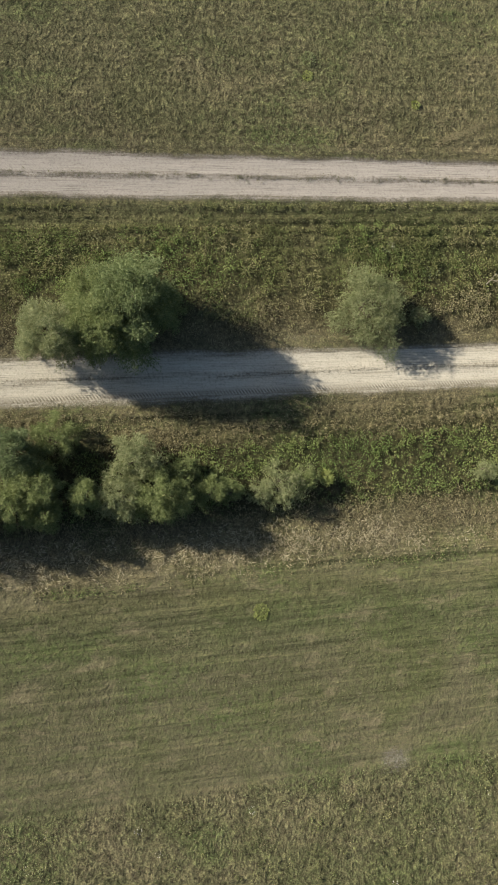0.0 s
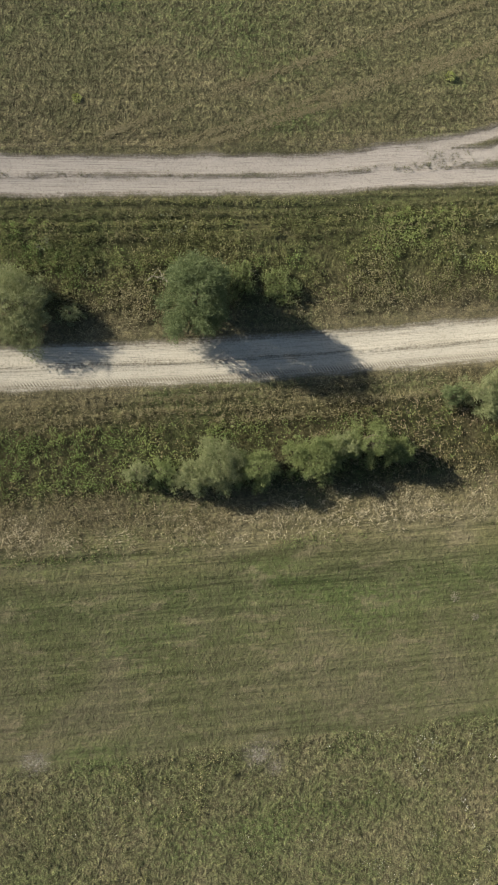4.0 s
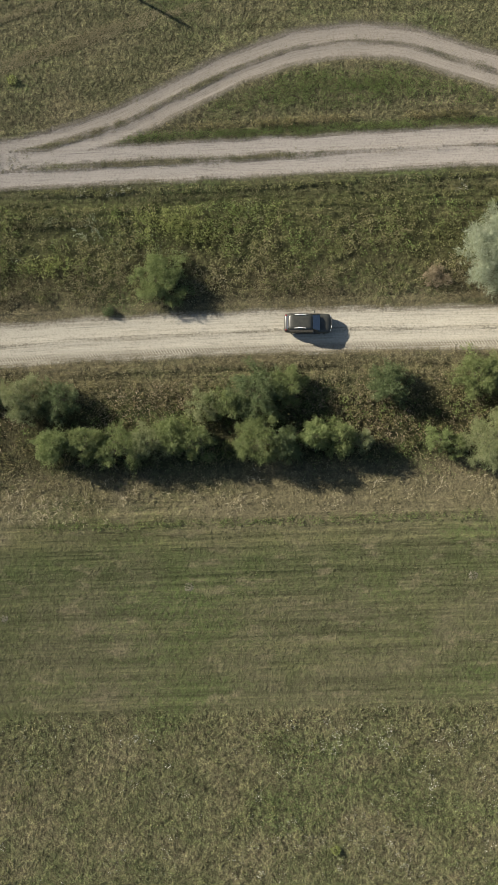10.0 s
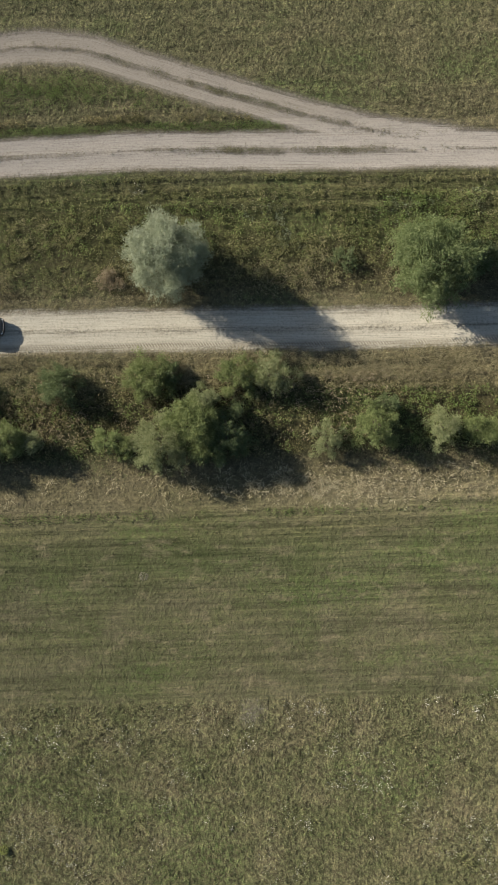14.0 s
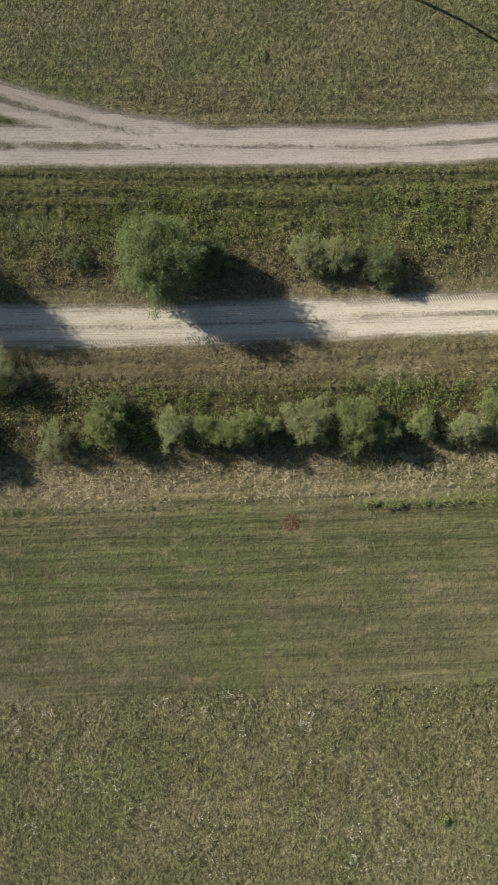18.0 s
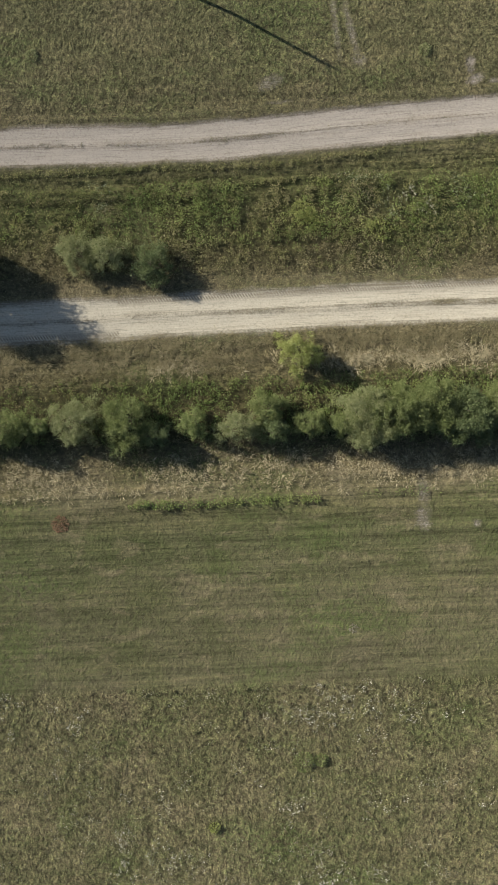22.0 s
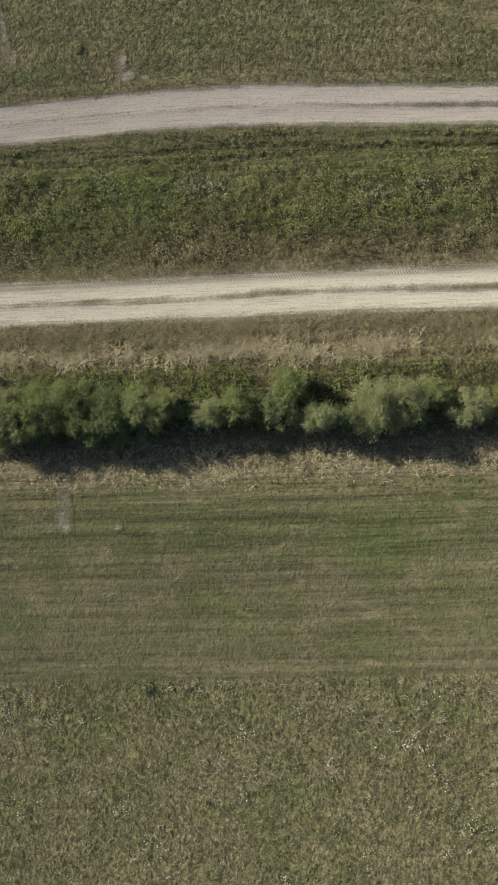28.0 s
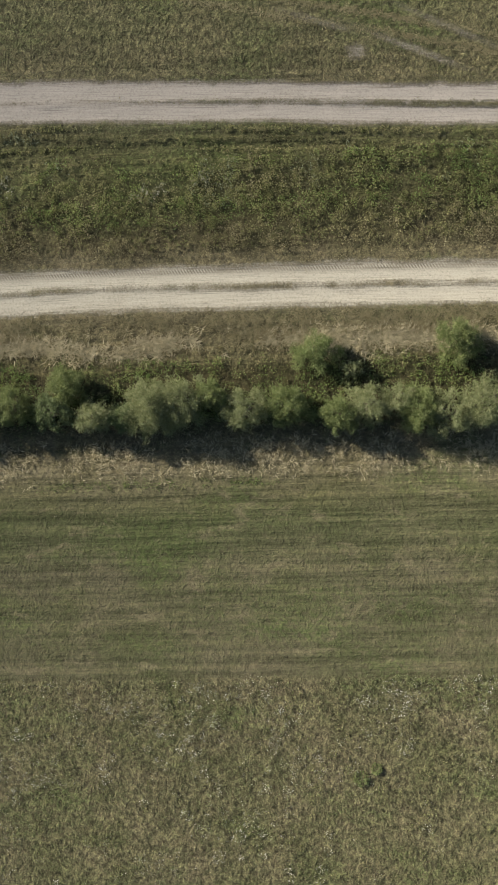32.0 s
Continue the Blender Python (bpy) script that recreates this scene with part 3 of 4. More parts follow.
def tree(x, y, r, h, kind):
    """A tree or bush: stems with limbs, and a crown of many small leaves on overlapping boughs."""
    tall = h >= 5.0
    name = ("willow_tree" if kind == "W" else "tree") if tall else "bush"
    thing = new(name)
    thing.location = (x, y, 0)
    where = " beside the road" if abs(y) < 8 else " in the hedgerow"
    tagged(thing, WORDS[kind].format("tree" if tall else "bush") + where, "tree" if tall else "bush", "roadside trees and bushes")
    n = int(9 + (9.0 if kind == "W" else 7.0) * r)
    centres, sizes = [], []
    base = 0.10 * h
    ax, ay = (rng.uniform(0.9, 1.12), rng.uniform(0.9, 1.12)) if tall or r > 3.5 else (rng.uniform(0.85, 1.3), rng.uniform(0.75, 1.12))
    lobes, phase = rng.integers(3, 6), rng.uniform(0, 6.3)
    for k in range(n):
        a = k * 2.4 + rng.uniform(-0.4, 0.4)
        reach = r * (1.06 + (0.07 if kind in "WD" or tall or r > 3.5 else 0.20) * math.sin(lobes * a + phase) + rng.uniform(-0.20, 0.14))
        d = math.sqrt((k + 0.3) / n) * reach * 0.84
        size = max(0.22, r * rng.uniform(0.15, 0.33))
        top = h - (h - base) * (0.46 if tall else 0.62) * (d / r) ** 2 * rng.uniform(0.70, 1.40) - rng.uniform(0, 0.26) * h
        cx, cy = d * math.cos(a) * ax, d * math.sin(a) * ay
        centres.append((cx, cy, max(base + size * 0.5, top - size)))
        sizes.append(size)
        low = top - 2.2 * size
        while low > base + size * 0.6 and d > 0.35 * r:      # boughs lower down
            centres.append((cx * rng.uniform(0.95, 1.12), cy * rng.uniform(0.95, 1.12), low))
            sizes.append(size)
            low -= 1.9 * size
    centres, sizes = np.array(centres), np.array(sizes)
    blade = {"W": 0.21, "M": 0.205, "D": 0.18, "P": 0.185, "Y": 0.18}.get(kind, 0.17)
    count = np.maximum(24, (sizes ** 2 * 4 * math.pi * 0.57 / (blade * blade * 0.32))).astype(int)
    which = np.repeat(np.arange(len(sizes)), count)
    m = len(which)
    # leafy shoots that stand out from each bough
    shoots = 7 + (16 * sizes).astype(int)
    first = np.concatenate([[0], np.cumsum(shoots)[:-1]])
    heading = rng.normal(size=(shoots.sum(), 3)) + np.array([0, 0, 0.45])
    heading /= np.linalg.norm(heading, axis=1, keepdims=True)
    extent = rng.uniform(0.7, 1.45, shoots.sum())
    pick = first[which] + (rng.uniform(0, 1, m) * shoots[which]).astype(int)
    way = heading[pick]
    shell = rng.uniform(0.12, 1.0, m) ** 0.6 * extent[pick]
    at = centres[which] + way * (sizes[which] * shell)[:, None] + rng.normal(size=(m, 3)) * (0.05 + 0.13 * sizes[which])[:, None]
    at[:, 2] = np.maximum(at[:, 2], 0.08)
    out = way + rng.normal(size=(m, 3)) * (0.4 if kind in "WP" else 0.6) + np.array([0, 0, 0.15])
    verts, faces = leaves(at, out, blade * rng.uniform(0.6, 1.3, m), blade * (0.38 if kind in "WP" else 0.50) * rng.uniform(0.7, 1.2, m), 0.15, 0.35)
    part("crown", mesh_of("crown", verts, faces, FOLIAGE[kind]), None, thing)
    bm = bmesh.new()
    stems = 1 if tall else 3
    for k in range(stems):
        foot = Vector((0.12 * r * math.cos(k * 2.1), 0.12 * r * math.sin(k * 2.1), -0.1)) if stems > 1 else Vector((0, 0, -0.1))
        fork = Vector((foot.x * 2.2, foot.y * 2.2, 0.42 * h))
        limb(bm, foot, fork, 0.035 * h if tall else 0.02 * h, 0.02 * h if tall else 0.012 * h, 8)
        for c in centres[k::stems][:9]:
            limb(bm, fork - Vector((0, 0, rng.uniform(0, 0.2) * h)), Vector(c), 0.013 * h, 0.005 * h, 5)
    part("trunk", bm, BARK, thing)
    return thing


# x, y, radius, height, kind of foliage
WEST = [
    (-13.0, -9.8, 2.6, 6.4, "G"), (-8.4, -9.6, 2.6, 6.6, "G"),
    (-3.7, -10.4, 2.0, 5.8, "G"), (-3.4, -6.1, 2.2, 6.3, "D"), (-1.8, -9.0, 2.3, 5.8, "G"), (-1.3, -11.3, 1.8, 4.5, "G"),
    (0.1, 3.6, 2.8, 7.6, "P"), (0.2, -5.1, 2.0, 4.1, "G"), (2.2, -10.2, 1.6, 5.0, "G"), (4.2, 7.1, 2.7, 5.6, "G"), (4.2, 4.0, 2.9, 9.0, "G"),
    (5.2, -10.4, 2.3, 5.0, "P"), (6.8, -7.5, 2.1, 5.0, "P"), (6.7, 5.6, 4.2, 9.0, "M"), (8.7, -10.5, 2.7, 5.6, "G"),
    (10.1, 5.6, 2.0, 4.6, "G"), (10.8, -8.4, 1.5, 3.1, "G"), (13.4, -10.4, 1.9, 3.2, "G"), (14.9, -10.7, 1.1, 2.7, "G"),
    (17.6, -11.2, 1.2, 2.3, "P"), (19.7, -10.6, 2.1, 2.9, "P"), (22.0, -10.3, 1.3, 2.2, "G"), (24.0, -10.2, 0.8, 1.6, "Y"),
    (29.3, 5.0, 3.7, 4.3, "P"), (34.2, 4.1, 1.0, 2.2, "P"), (39.3, -10.8, 1.3, 2.7, "P"), (41.6, -11.0, 1.4, 2.5, "B"),
]
MIDDLE_WEST = [
    (44.6, -11.7, 2.3, 3.2, "P"), (45.7, 4.7, 3.6, 8.7, "D"), (47.0, -10.6, 3.1, 4.0, "P"), (50.1, 6.6, 1.8, 1.7, "G"),
    (50.3, -11.3, 2.3, 4.1, "G"), (54.4, -9.9, 1.4, 3.2, "G"), (54.2, 5.8, 2.0, 1.2, "G"), (56.4, -10.6, 2.5, 4.1, "G"),
    (58.9, -9.7, 1.8, 3.7, "P"), (61.5, -9.6, 2.4, 4.3, "G"), (64.0, -10.5, 1.7, 3.7, "G"), (70.4, -5.4, 1.4, 2.5, "D"),
    (73.5, -5.6, 2.6, 3.6, "P"), (76.3, -10.4, 2.0, 3.9, "B"), (77.0, -6.0, 2.1, 3.2, "D"), (79.6, -10.2, 2.0, 3.7, "G"),
    (82.0, 2.8, 0.5, 0.8, "D"), (82.9, -10.6, 2.5, 4.1, "G"), (85.6, -10.4, 2.2, 4.1, "P"), (87.3, 5.8, 2.9, 2.8, "B"),
    (88.3, -9.6, 2.2, 4.3, "G"), (90.4, -10.5, 1.9, 4.1, "G"), (91.4, -7.0, 1.8, 2.7, "P"), (93.3, -6.8, 2.0, 2.9, "G"),
]
MIDDLE = [
    (96.5, -5.8, 2.9, 3.8, "D"), (96.7, -10.4, 2.6, 4.6, "G"), (99.0, -11.0, 1.8, 4.1, "D"), (99.6, -5.1, 1.9, 2.9, "G"),
    (102.0, -10.0, 2.0, 3.9, "B"), (104.5, -10.4, 2.0, 3.7, "G"), (106.6, -10.7, 1.1, 3.0, "P"), (109.3, -5.3, 2.4, 3.1, "D"),
    (114.1, -10.9, 1.4, 2.8, "B"), (114.6, 5.2, 1.6, 0.6, "R"), (115.8, -11.7, 1.0, 2.5, "G"), (118.3, -4.7, 2.6, 3.6, "G"),
    (119.2, -11.4, 2.8, 4.8, "P"), (120.3, -4.4, 1.4, 2.7, "D"), (120.6, 6.9, 3.8, 9.2, "W"), (122.5, -9.6, 3.2, 5.2, "G"),
    (123.5, -7.1, 1.6, 4.0, "P"), (125.4, -10.7, 2.8, 4.1, "D"), (127.0, -4.7, 2.2, 2.9, "G"), (130.4, -4.8, 2.3, 3.1, "P"),
    (135.7, -11.3, 1.8, 3.0, "P"), (138.2, 6.6, 1.3, 1.3, "D"), (140.6, -10.1, 2.3, 4.1, "G"), (141.7, -8.0, 1.4, 2.7, "D"),
]
MIDDLE_EAST = [
    (147.1, -10.5, 1.9, 3.4, "P"), (146.5, 5.5, 4.4, 8.2, "M"), (150.3, -10.6, 1.3, 2.8, "G"), (151.2, 6.0, 1.9, 4.0, "D"),
    (153.6, -11.0, 2.5, 3.9, "G"), (156.9, -10.6, 1.0, 3.0, "B"), (160.4, -10.4, 2.3, 3.7, "P"), (161.1, 6.2, 2.1, 2.8, "P"),
    (164.0, 6.1, 2.2, 3.0, "P"), (165.4, -10.6, 2.6, 3.9, "G"), (168.0, -11.8, 1.5, 3.2, "D"), (168.7, 4.9, 2.3, 2.8, "D"),
    (171.9, -10.9, 1.5, 2.7, "B"), (176.5, -11.5, 1.9, 3.4, "P"), (179.3, -9.7, 1.9, 3.6, "G"), (179.7, -11.9, 1.6, 3.2, "D"),
    (182.7, -4.3, 2.0, 3.1, "Y"), (183.5, -11.4, 1.7, 3.4, "G"), (186.9, -11.5, 1.7, 3.6, "G"), (189.0, -11.1, 3.2, 4.6, "P"),
    (191.8, -10.6, 3.4, 4.9, "G"), (195.0, -10.1, 3.1, 4.9, "G"), (198.8, -11.3, 3.0, 4.8, "D"), (202.3, -10.6, 2.3, 4.2, "P"),
]
EAST = [
    (202.5, -10.7, 2.4, 4.6, "G"), (204.5, -10.4, 2.1, 4.4, "G"), (208.8, -11.2, 2.1, 4.2, "P"), (211.5, -10.8, 1.9, 4.0, "G"),
    (215.6, -11.3, 1.8, 4.2, "D"), (216.7, -8.8, 2.2, 3.8, "G"), (219.3, -11.9, 1.9, 4.4, "P"), (222.2, -12.0, 1.7, 3.9, "D"),
    (224.6, -11.1, 2.9, 4.8, "P"), (225.6, -11.2, 2.7, 4.8, "P"), (227.8, -10.7, 2.4, 4.8, "P"), (230.3, -10.2, 1.8, 4.0, "G"),
    (233.6, -11.4, 2.3, 4.2, "P"), (237.6, -11.3, 2.4, 4.2, "G"), (240.4, -6.3, 2.2, 3.2, "B"), (242.3, -12.2, 2.1, 4.2, "G"),
    (243.6, -8.0, 1.2, 2.0, "P"), (245.1, -11.4, 2.1, 4.4, "P"), (248.2, -11.0, 1.8, 4.2, "P"), (249.7, -12.1, 2.3, 4.6, "G"),
    (252.5, -12.5, 2.1, 4.4, "P"), (253.4, -5.8, 2.4, 3.4, "G"), (255.6, -11.6, 2.4, 4.8, "P"),
]
for x, y, r, h, kind in sorted(set(EAST + MIDDLE_EAST + MIDDLE + MIDDLE_WEST + WEST)):
    tree(x, y, r, h, kind)


# ---- low growth ----
def growth(name, label, material, tufts, x0, x1, y0, y1, spread, height, blade, blades, density=None, thin=0.4, bare_roads=True, lying=False):
    """Domed tufts of small leaves strewn over a strip of land, denser where density says so."""
    x, y = rng.uniform(x0, x1, tufts), rng.uniform(y0, y1, tufts)
    keep = np.ones(tufts, bool)
    for run, half, a, b in ((LOWER, 2.2, -60, 310), (UPPER, 1.95, -60, 310), (BRANCH, 1.75, 64, 152)):
        gap = np.abs(y - along(run, x))
        keep &= (not bare_roads) | (gap > half + 0.35 * value_noise(x, y, 1.5, 70)) | (x < a) | (x > b)
    if density is not None:
        keep &= rng.uniform(size=tufts) < density(x, y)
    x, y = x[keep], y[keep]
    m = len(x)
    bulk = rng.uniform(0.5, 1.5, m) * (1 + 0.3 * value_noise(x, y, 3.0, 71))
    blades, blade = int(round(blades * 1.7)), blade * 0.80
    which = np.repeat(np.arange(m), blades)
    k = m * blades
    turn, far = rng.uniform(0, 2 * math.pi, k), np.sqrt(rng.uniform(0, 1, k))
    dx, dy = np.cos(turn) * far, np.sin(turn) * far
    top = height * bulk[which] * (1 - 0.8 * far ** 2) * rng.uniform(0.5, 1.0, k)
    at = np.stack([x[which] + dx * spread * bulk[which], y[which] + dy * spread * bulk[which], top], 1)
    out = np.stack([dx, dy, rng.uniform(0.1, 1.3, k)], 1) + rng.normal(size=(k, 3)) * 0.35
    if lying:
        out[:, 2] = rng.uniform(-0.05, 0.35, k)
    length = blade * rng.uniform(0.6, 1.4, k)
    verts, faces = leaves(at, out, length, length * thin * rng.uniform(0.7, 1.3, k), 0.0 if lying else 0.20, 0.75 if lying else 0.30)
    return tagged(new(name, mesh_of(name, verts, faces, material)), label, "vegetation", kind="stuff")


def patchy(size, low, high, seed):
    return lambda x, y: np.clip((value_noise(x, y, size, seed) + 0.4 * value_noise(x, y, size / 4, seed + 1) - low) / (high - low), 0, 1)


X0, X1 = -28, 276


def lens(x, y):
    """The green wedge between the curved track and the road."""
    inside = np.clip((along(BRANCH, x) - 2.2 - y) / 1.0, 0, 1) * np.clip((y - 22.3) / 1.6, 0, 1) * ((x > 78) & (x < 142))
    return inside * np.clip(0.7 + 0.4 * value_noise(x, y, 3.0, 401) + 0.8 * value_noise(x * 0.12, y, 0.8, 402), 0, 1)


def lushness(x):
    """How green the weeds between the roads stand along the way."""
    return np.interp(x, (-28, 8, 20, 38, 50, 95, 104, 138, 152, 200, 230, 276), (1.0, 1.0, 0.4, 0.7, 1.0, 1.0, 0.4, 0.45, 0.8, 1.0, 0.7, 0.6))


growth("weeds", "leafy green weeds between the two roads", WEED, 30000, X0, X1, 4.0, 12.8, 0.32, 0.60, 0.18, 8, lambda x, y: np.clip(0.50 + 0.6 * value_noise(x, y, 2.5, 205) + 0.9 * value_noise(x, y, 0.75, 206), 0, 1) * (0.35 + 0.65 * np.clip((y - 5) / 3, 0, 1) * np.clip((13 - y) / 1.8, 0, 1)) * np.clip(1 + np.clip((y - 9.5) / 2, 0, 1) * 1.3 * (value_noise(x * 0.09, y, 0.75, 209) - 0.1), 0, 1), 0.55)
growth("leafy_weeds", "bright yellow-green broad-leaved weeds between the roads", LEAFY, 13000, X0, X1, 6.0, 13.2, 0.42, 0.70, 0.17, 12, lambda x, y: lushness(x) * np.clip((value_noise(x, y, 6.0, 207) + 0.8 * value_noise(x, y, 1.4, 208) + 0.25) * 1.1, 0, 1) * np.clip((y - 6) / 2.5, 0, 1), 0.6)
growth("brown_weeds", "brown dry weed clumps beside the sandy road", BROWN, 16000, X0, X1, 3.2, 9.0, 0.38, 0.75, 0.18, 9, lambda x, y: np.clip(1.3 - np.abs(y - 5.2) / 2.6, 0, 1) * np.clip((value_noise(x, y, 4.5, 450) + 0.8 * value_noise(x, y, 1.2, 451) + 0.1) * 1.3, 0, 1), 0.45)
growth("brown_weeds", "patches of brown seeding weeds between the roads", BROWN, 9000, X0, X1, 8.5, 13.6, 0.34, 0.42, 0.16, 8, patchy(5.0, 0.25, 0.9, 455), 0.45)
growth("lush_grass", "lush green grass beside the curved track", LUSH, 11000, 76, 144, 20.5, 29, 0.28, 0.26, 0.16, 8, lens, 0.35)
growth("lush_grass", "green grass strip along the upper road edge", LUSH, 9000, 78, 140, 19.4, 21.2, 0.22, 0.16, 0.14, 6, lambda x, y: np.exp(-(((y - along(UPPER, x) - 2.55) / 0.35) ** 2)), 0.35)
growth("bank_scrub", "dark scrub on the low bank by the road", SCRUB, 5200, 82, 136, 20.2, 22.6, 0.30, 0.44, 0.20, 6, lambda x, y: np.exp(-(((y - along(UPPER, x) - 3.45 - 0.2 * value_noise(x, x * 0, 5.0, 412)) / 0.28) ** 2)) * np.clip(0.75 + value_noise(x, y, 3.0, 410), 0, 1), 0.4)
growth("verge_grass", "dry brown grass on the road verge", STRAW, 9000, X0, X1, 1.8, 6.5, 0.28, 0.20, 0.22, 7, patchy(2.5, -0.6, 0.9, 200), 0.18)
growth("verge_grass", "dry brown grass below the sandy road", STRAW, 11000, X0, X1, -7.0, -1.9, 0.28, 0.22, 0.24, 7, patchy(3.0, -1.0, 0.7, 210), 0.2)
growth("flattened_grass", "long pale straw grass lying flattened below the verge", PALE_STRAW, 9000, 168, X1, -7.4, -3.4, 0.30, 0.22, 0.62, 8, lambda x, y: np.exp(-(((y + 5.2) / 0.8) ** 2)) * np.clip((x - 176) / 30, 0.15, 1) * np.clip(0.55 + 1.1 * value_noise(x, y * 2, 3.0, 460), 0, 1), 0.10, True, True)
growth("flattened_grass", "long brown grass combed along the verge", STRAW, 9000, 120, X1, -5.4, -2.2, 0.28, 0.12, 0.40, 8, lambda x, y: np.clip(0.55 + 0.8 * value_noise(x, y, 2.2, 461), 0, 1), 0.12, True, True)
growth("scrub", "brown and olive scrub weeds under the hedgerow", SCRUB, 18000, X0, X1, -12.8, -4.6, 0.32, 0.50, 0.20, 9, lambda x, y: (0.18 + 0.82 * np.clip((x - 54) / 8, 0, 1) * np.clip((140 - x) / 8, 0, 1)) * np.clip((-4.4 - y) / 2.2, 0, 1) * np.clip(0.5 + 0.6 * value_noise(x, y, 4.0, 220) + 0.9 * value_noise(x, y, 0.8, 221), 0, 1), 0.45)
growth("leafy_scrub", "olive green leafy scrub under the hedgerow", LEAFY, 12000, X0, X1, -12.4, -6.4, 0.38, 0.45, 0.18, 10, lambda x, y: (0.35 + 0.65 * np.clip((np.abs(x - 97) - 40) / 8, 0, 1)) * np.clip(0.55 + 0.6 * value_noise(x, y, 4.0, 225) + 0.6 * value_noise(x, y, 1.0, 226), 0, 1), 0.55)
growth("tall_grass", "straw-coloured tall grass beside the hedgerow", STRAW, 12000, X0, X1, -18.0, -12.0, 0.30, 0.17, 0.26, 7, lambda x, y: np.clip(1.15 - np.abs(y + 14.6) / 3.6, 0, 1) * (1 - 0.75 * np.clip((x - 86) / 10, 0, 1) * np.clip((140 - x) / 18, 0, 1)), 0.2)
growth("tall_grass", "thick pale straw grass at the field edge", STRAW, 2600, X0, 48, -18.5, -11.5, 0.34, 0.14, 0.28, 7, lambda x, y: np.clip(1.2 - np.abs(y + 15) / 4, 0, 1), 0.22)
growth("tall_grass", "pale bleached straw grass leaning at the field edge", PALE_STRAW, 17000, X0, X1, -18.2, -13.2, 0.30, 0.26, 0.40, 6, lambda x, y: np.clip(1.25 - np.abs(y + 15.9) / 1.9, 0, 1) * np.interp(x, (-28, 60, 86, 122, 140, 190, 212, 276), (0.55, 0.5, 0.12, 0.15, 0.7, 0.45, 1.0, 0.9)) * np.clip(0.55 + 0.7 * value_noise(x, y, 5.0, 540) + 0.5 * value_noise(x, y, 1.3, 541), 0, 1), 0.13, True, True)
growth("shade_grass", "yellow-green grass along the foot of the hedgerow", LUSH, 5200, X0, X1, -15.6, -12.2, 0.26, 0.16, 0.16, 7, lambda x, y: np.clip(1.2 - np.abs(y + 13.4) / 1.5, 0, 1) * np.clip(0.15 + 0.9 * np.exp(-(((x - 172) / 16) ** 2)) + 0.5 * value_noise(x, y, 6.0, 480), 0, 1), 0.3)
growth("dry_leaves", "pale withered weed leaves among the scrub", FOLIAGE["R"], 3800, 56, 142, -11.5, -4.6, 0.30, 0.55, 0.19, 5, lambda x, y: np.clip(0.35 + 0.7 * value_noise(x, y, 3.0, 490), 0, 1), 0.55)
growth("edge_weeds", "thin line of dark weeds along the field edge", LUSH, 3200, X0, X1, -18.7, -18.0, 0.26, 0.20, 0.16, 6, patchy(6.0, -0.2, 0.8, 420), 0.4)
growth("edge_weeds", "row of yellow-green weeds along the field edge", LEAFY, 110, 165.5, 184, -19.0, -18.4, 0.35, 0.55, 0.2, 12, None, 0.5)
growth("sage_weeds", "pale grey-green weed clumps between the roads", FOLIAGE["W"], 9000, X0, X1, 8.0, 13.6, 0.35, 0.40, 0.15, 7, patchy(4.0, 0.48, 1.0, 430), 0.5)
def median(run, green, x0, x1):
    """Where grass stands between the ruts of a road."""
    return lambda x, y: np.exp(-(((y - along(run, x)) / (0.16 + 0.26 * along(green, x))) ** 2)) * np.clip(along(green, x) * 1.5 * (1 + 0.9 * value_noise(x, y, 1.6, 440)), 0, 1) * ((x > x0) & (x < x1))


growth("median_grass", "short weeds and grass between the wheel ruts", GRASS, 26000, X0, X1, 15.2, 20.6, 0.16, 0.16, 0.11, 7, median(UPPER, UPPER_GREEN, X0, X1), 0.45, False)
growth("median_grass", "short weeds and grass between the track ruts", GRASS, 22000, 64, 150, 17.2, 30.5, 0.16, 0.16, 0.11, 7, median(BRANCH, BRANCH_GREEN, 70, 146), 0.45, False)
growth("road_tufts", "low dusty grass tufts along the ragged road edge", STRAW, 30000, X0, X1, -3.4, 3.4, 0.13, 0.10, 0.10, 6, lambda x, y: np.exp(-(((np.abs(y - along(LOWER, x)) - 2.15) / 0.35) ** 2)) * np.clip(0.35 + value_noise(x, y, 1.1, 441), 0, 1), 0.35, False)
growth("road_crumbs", "small dusty tufts and clods between the sandy ruts", BROWN, 60000, X0, X1, -2.6, 2.6, 0.09, 0.05, 0.075, 5, lambda x, y: (np.exp(-(((y - along(LOWER, x)) / 0.22) ** 2)) * (0.25 + along(LOWER_GREEN, x)) + 0.8 * np.exp(-(((np.abs(y - along(LOWER, x)) - 1.75) / 0.28) ** 2))) * np.clip(0.1 + 0.9 * value_noise(x * 0.4, y, 0.7, 443), 0, 1), 0.6, False)
growth("road_tufts", "low grey-green grass tufts along the upper road edge", GRASS, 30000, X0, X1, 13.5, 22.5, 0.14, 0.10, 0.10, 6, lambda x, y: np.exp(-(((np.abs(y - along(UPPER, x)) - 1.95) / 0.35) ** 2)) * np.clip(0.35 + value_noise(x, y, 1.1, 442), 0, 1), 0.35, False)
growth("field_stubble", "mown grass stubble in long swaths", GRASS, 42000, X0, X1, -37, -16.5, 0.22, 0.10, 0.12, 4, lambda x, y: np.clip(0.5 + 1.2 * value_noise(x * 0.06, y, 0.55, 230), 0, 1), 0.35)
growth("pale_tufts", "small pale dry tufts scattered over the mown field", FOLIAGE["S"], 900, X0, X1, -36.4, -18.6, 0.16, 0.05, 0.09, 7, patchy(5.0, -0.4, 1.0, 470), 0.4)
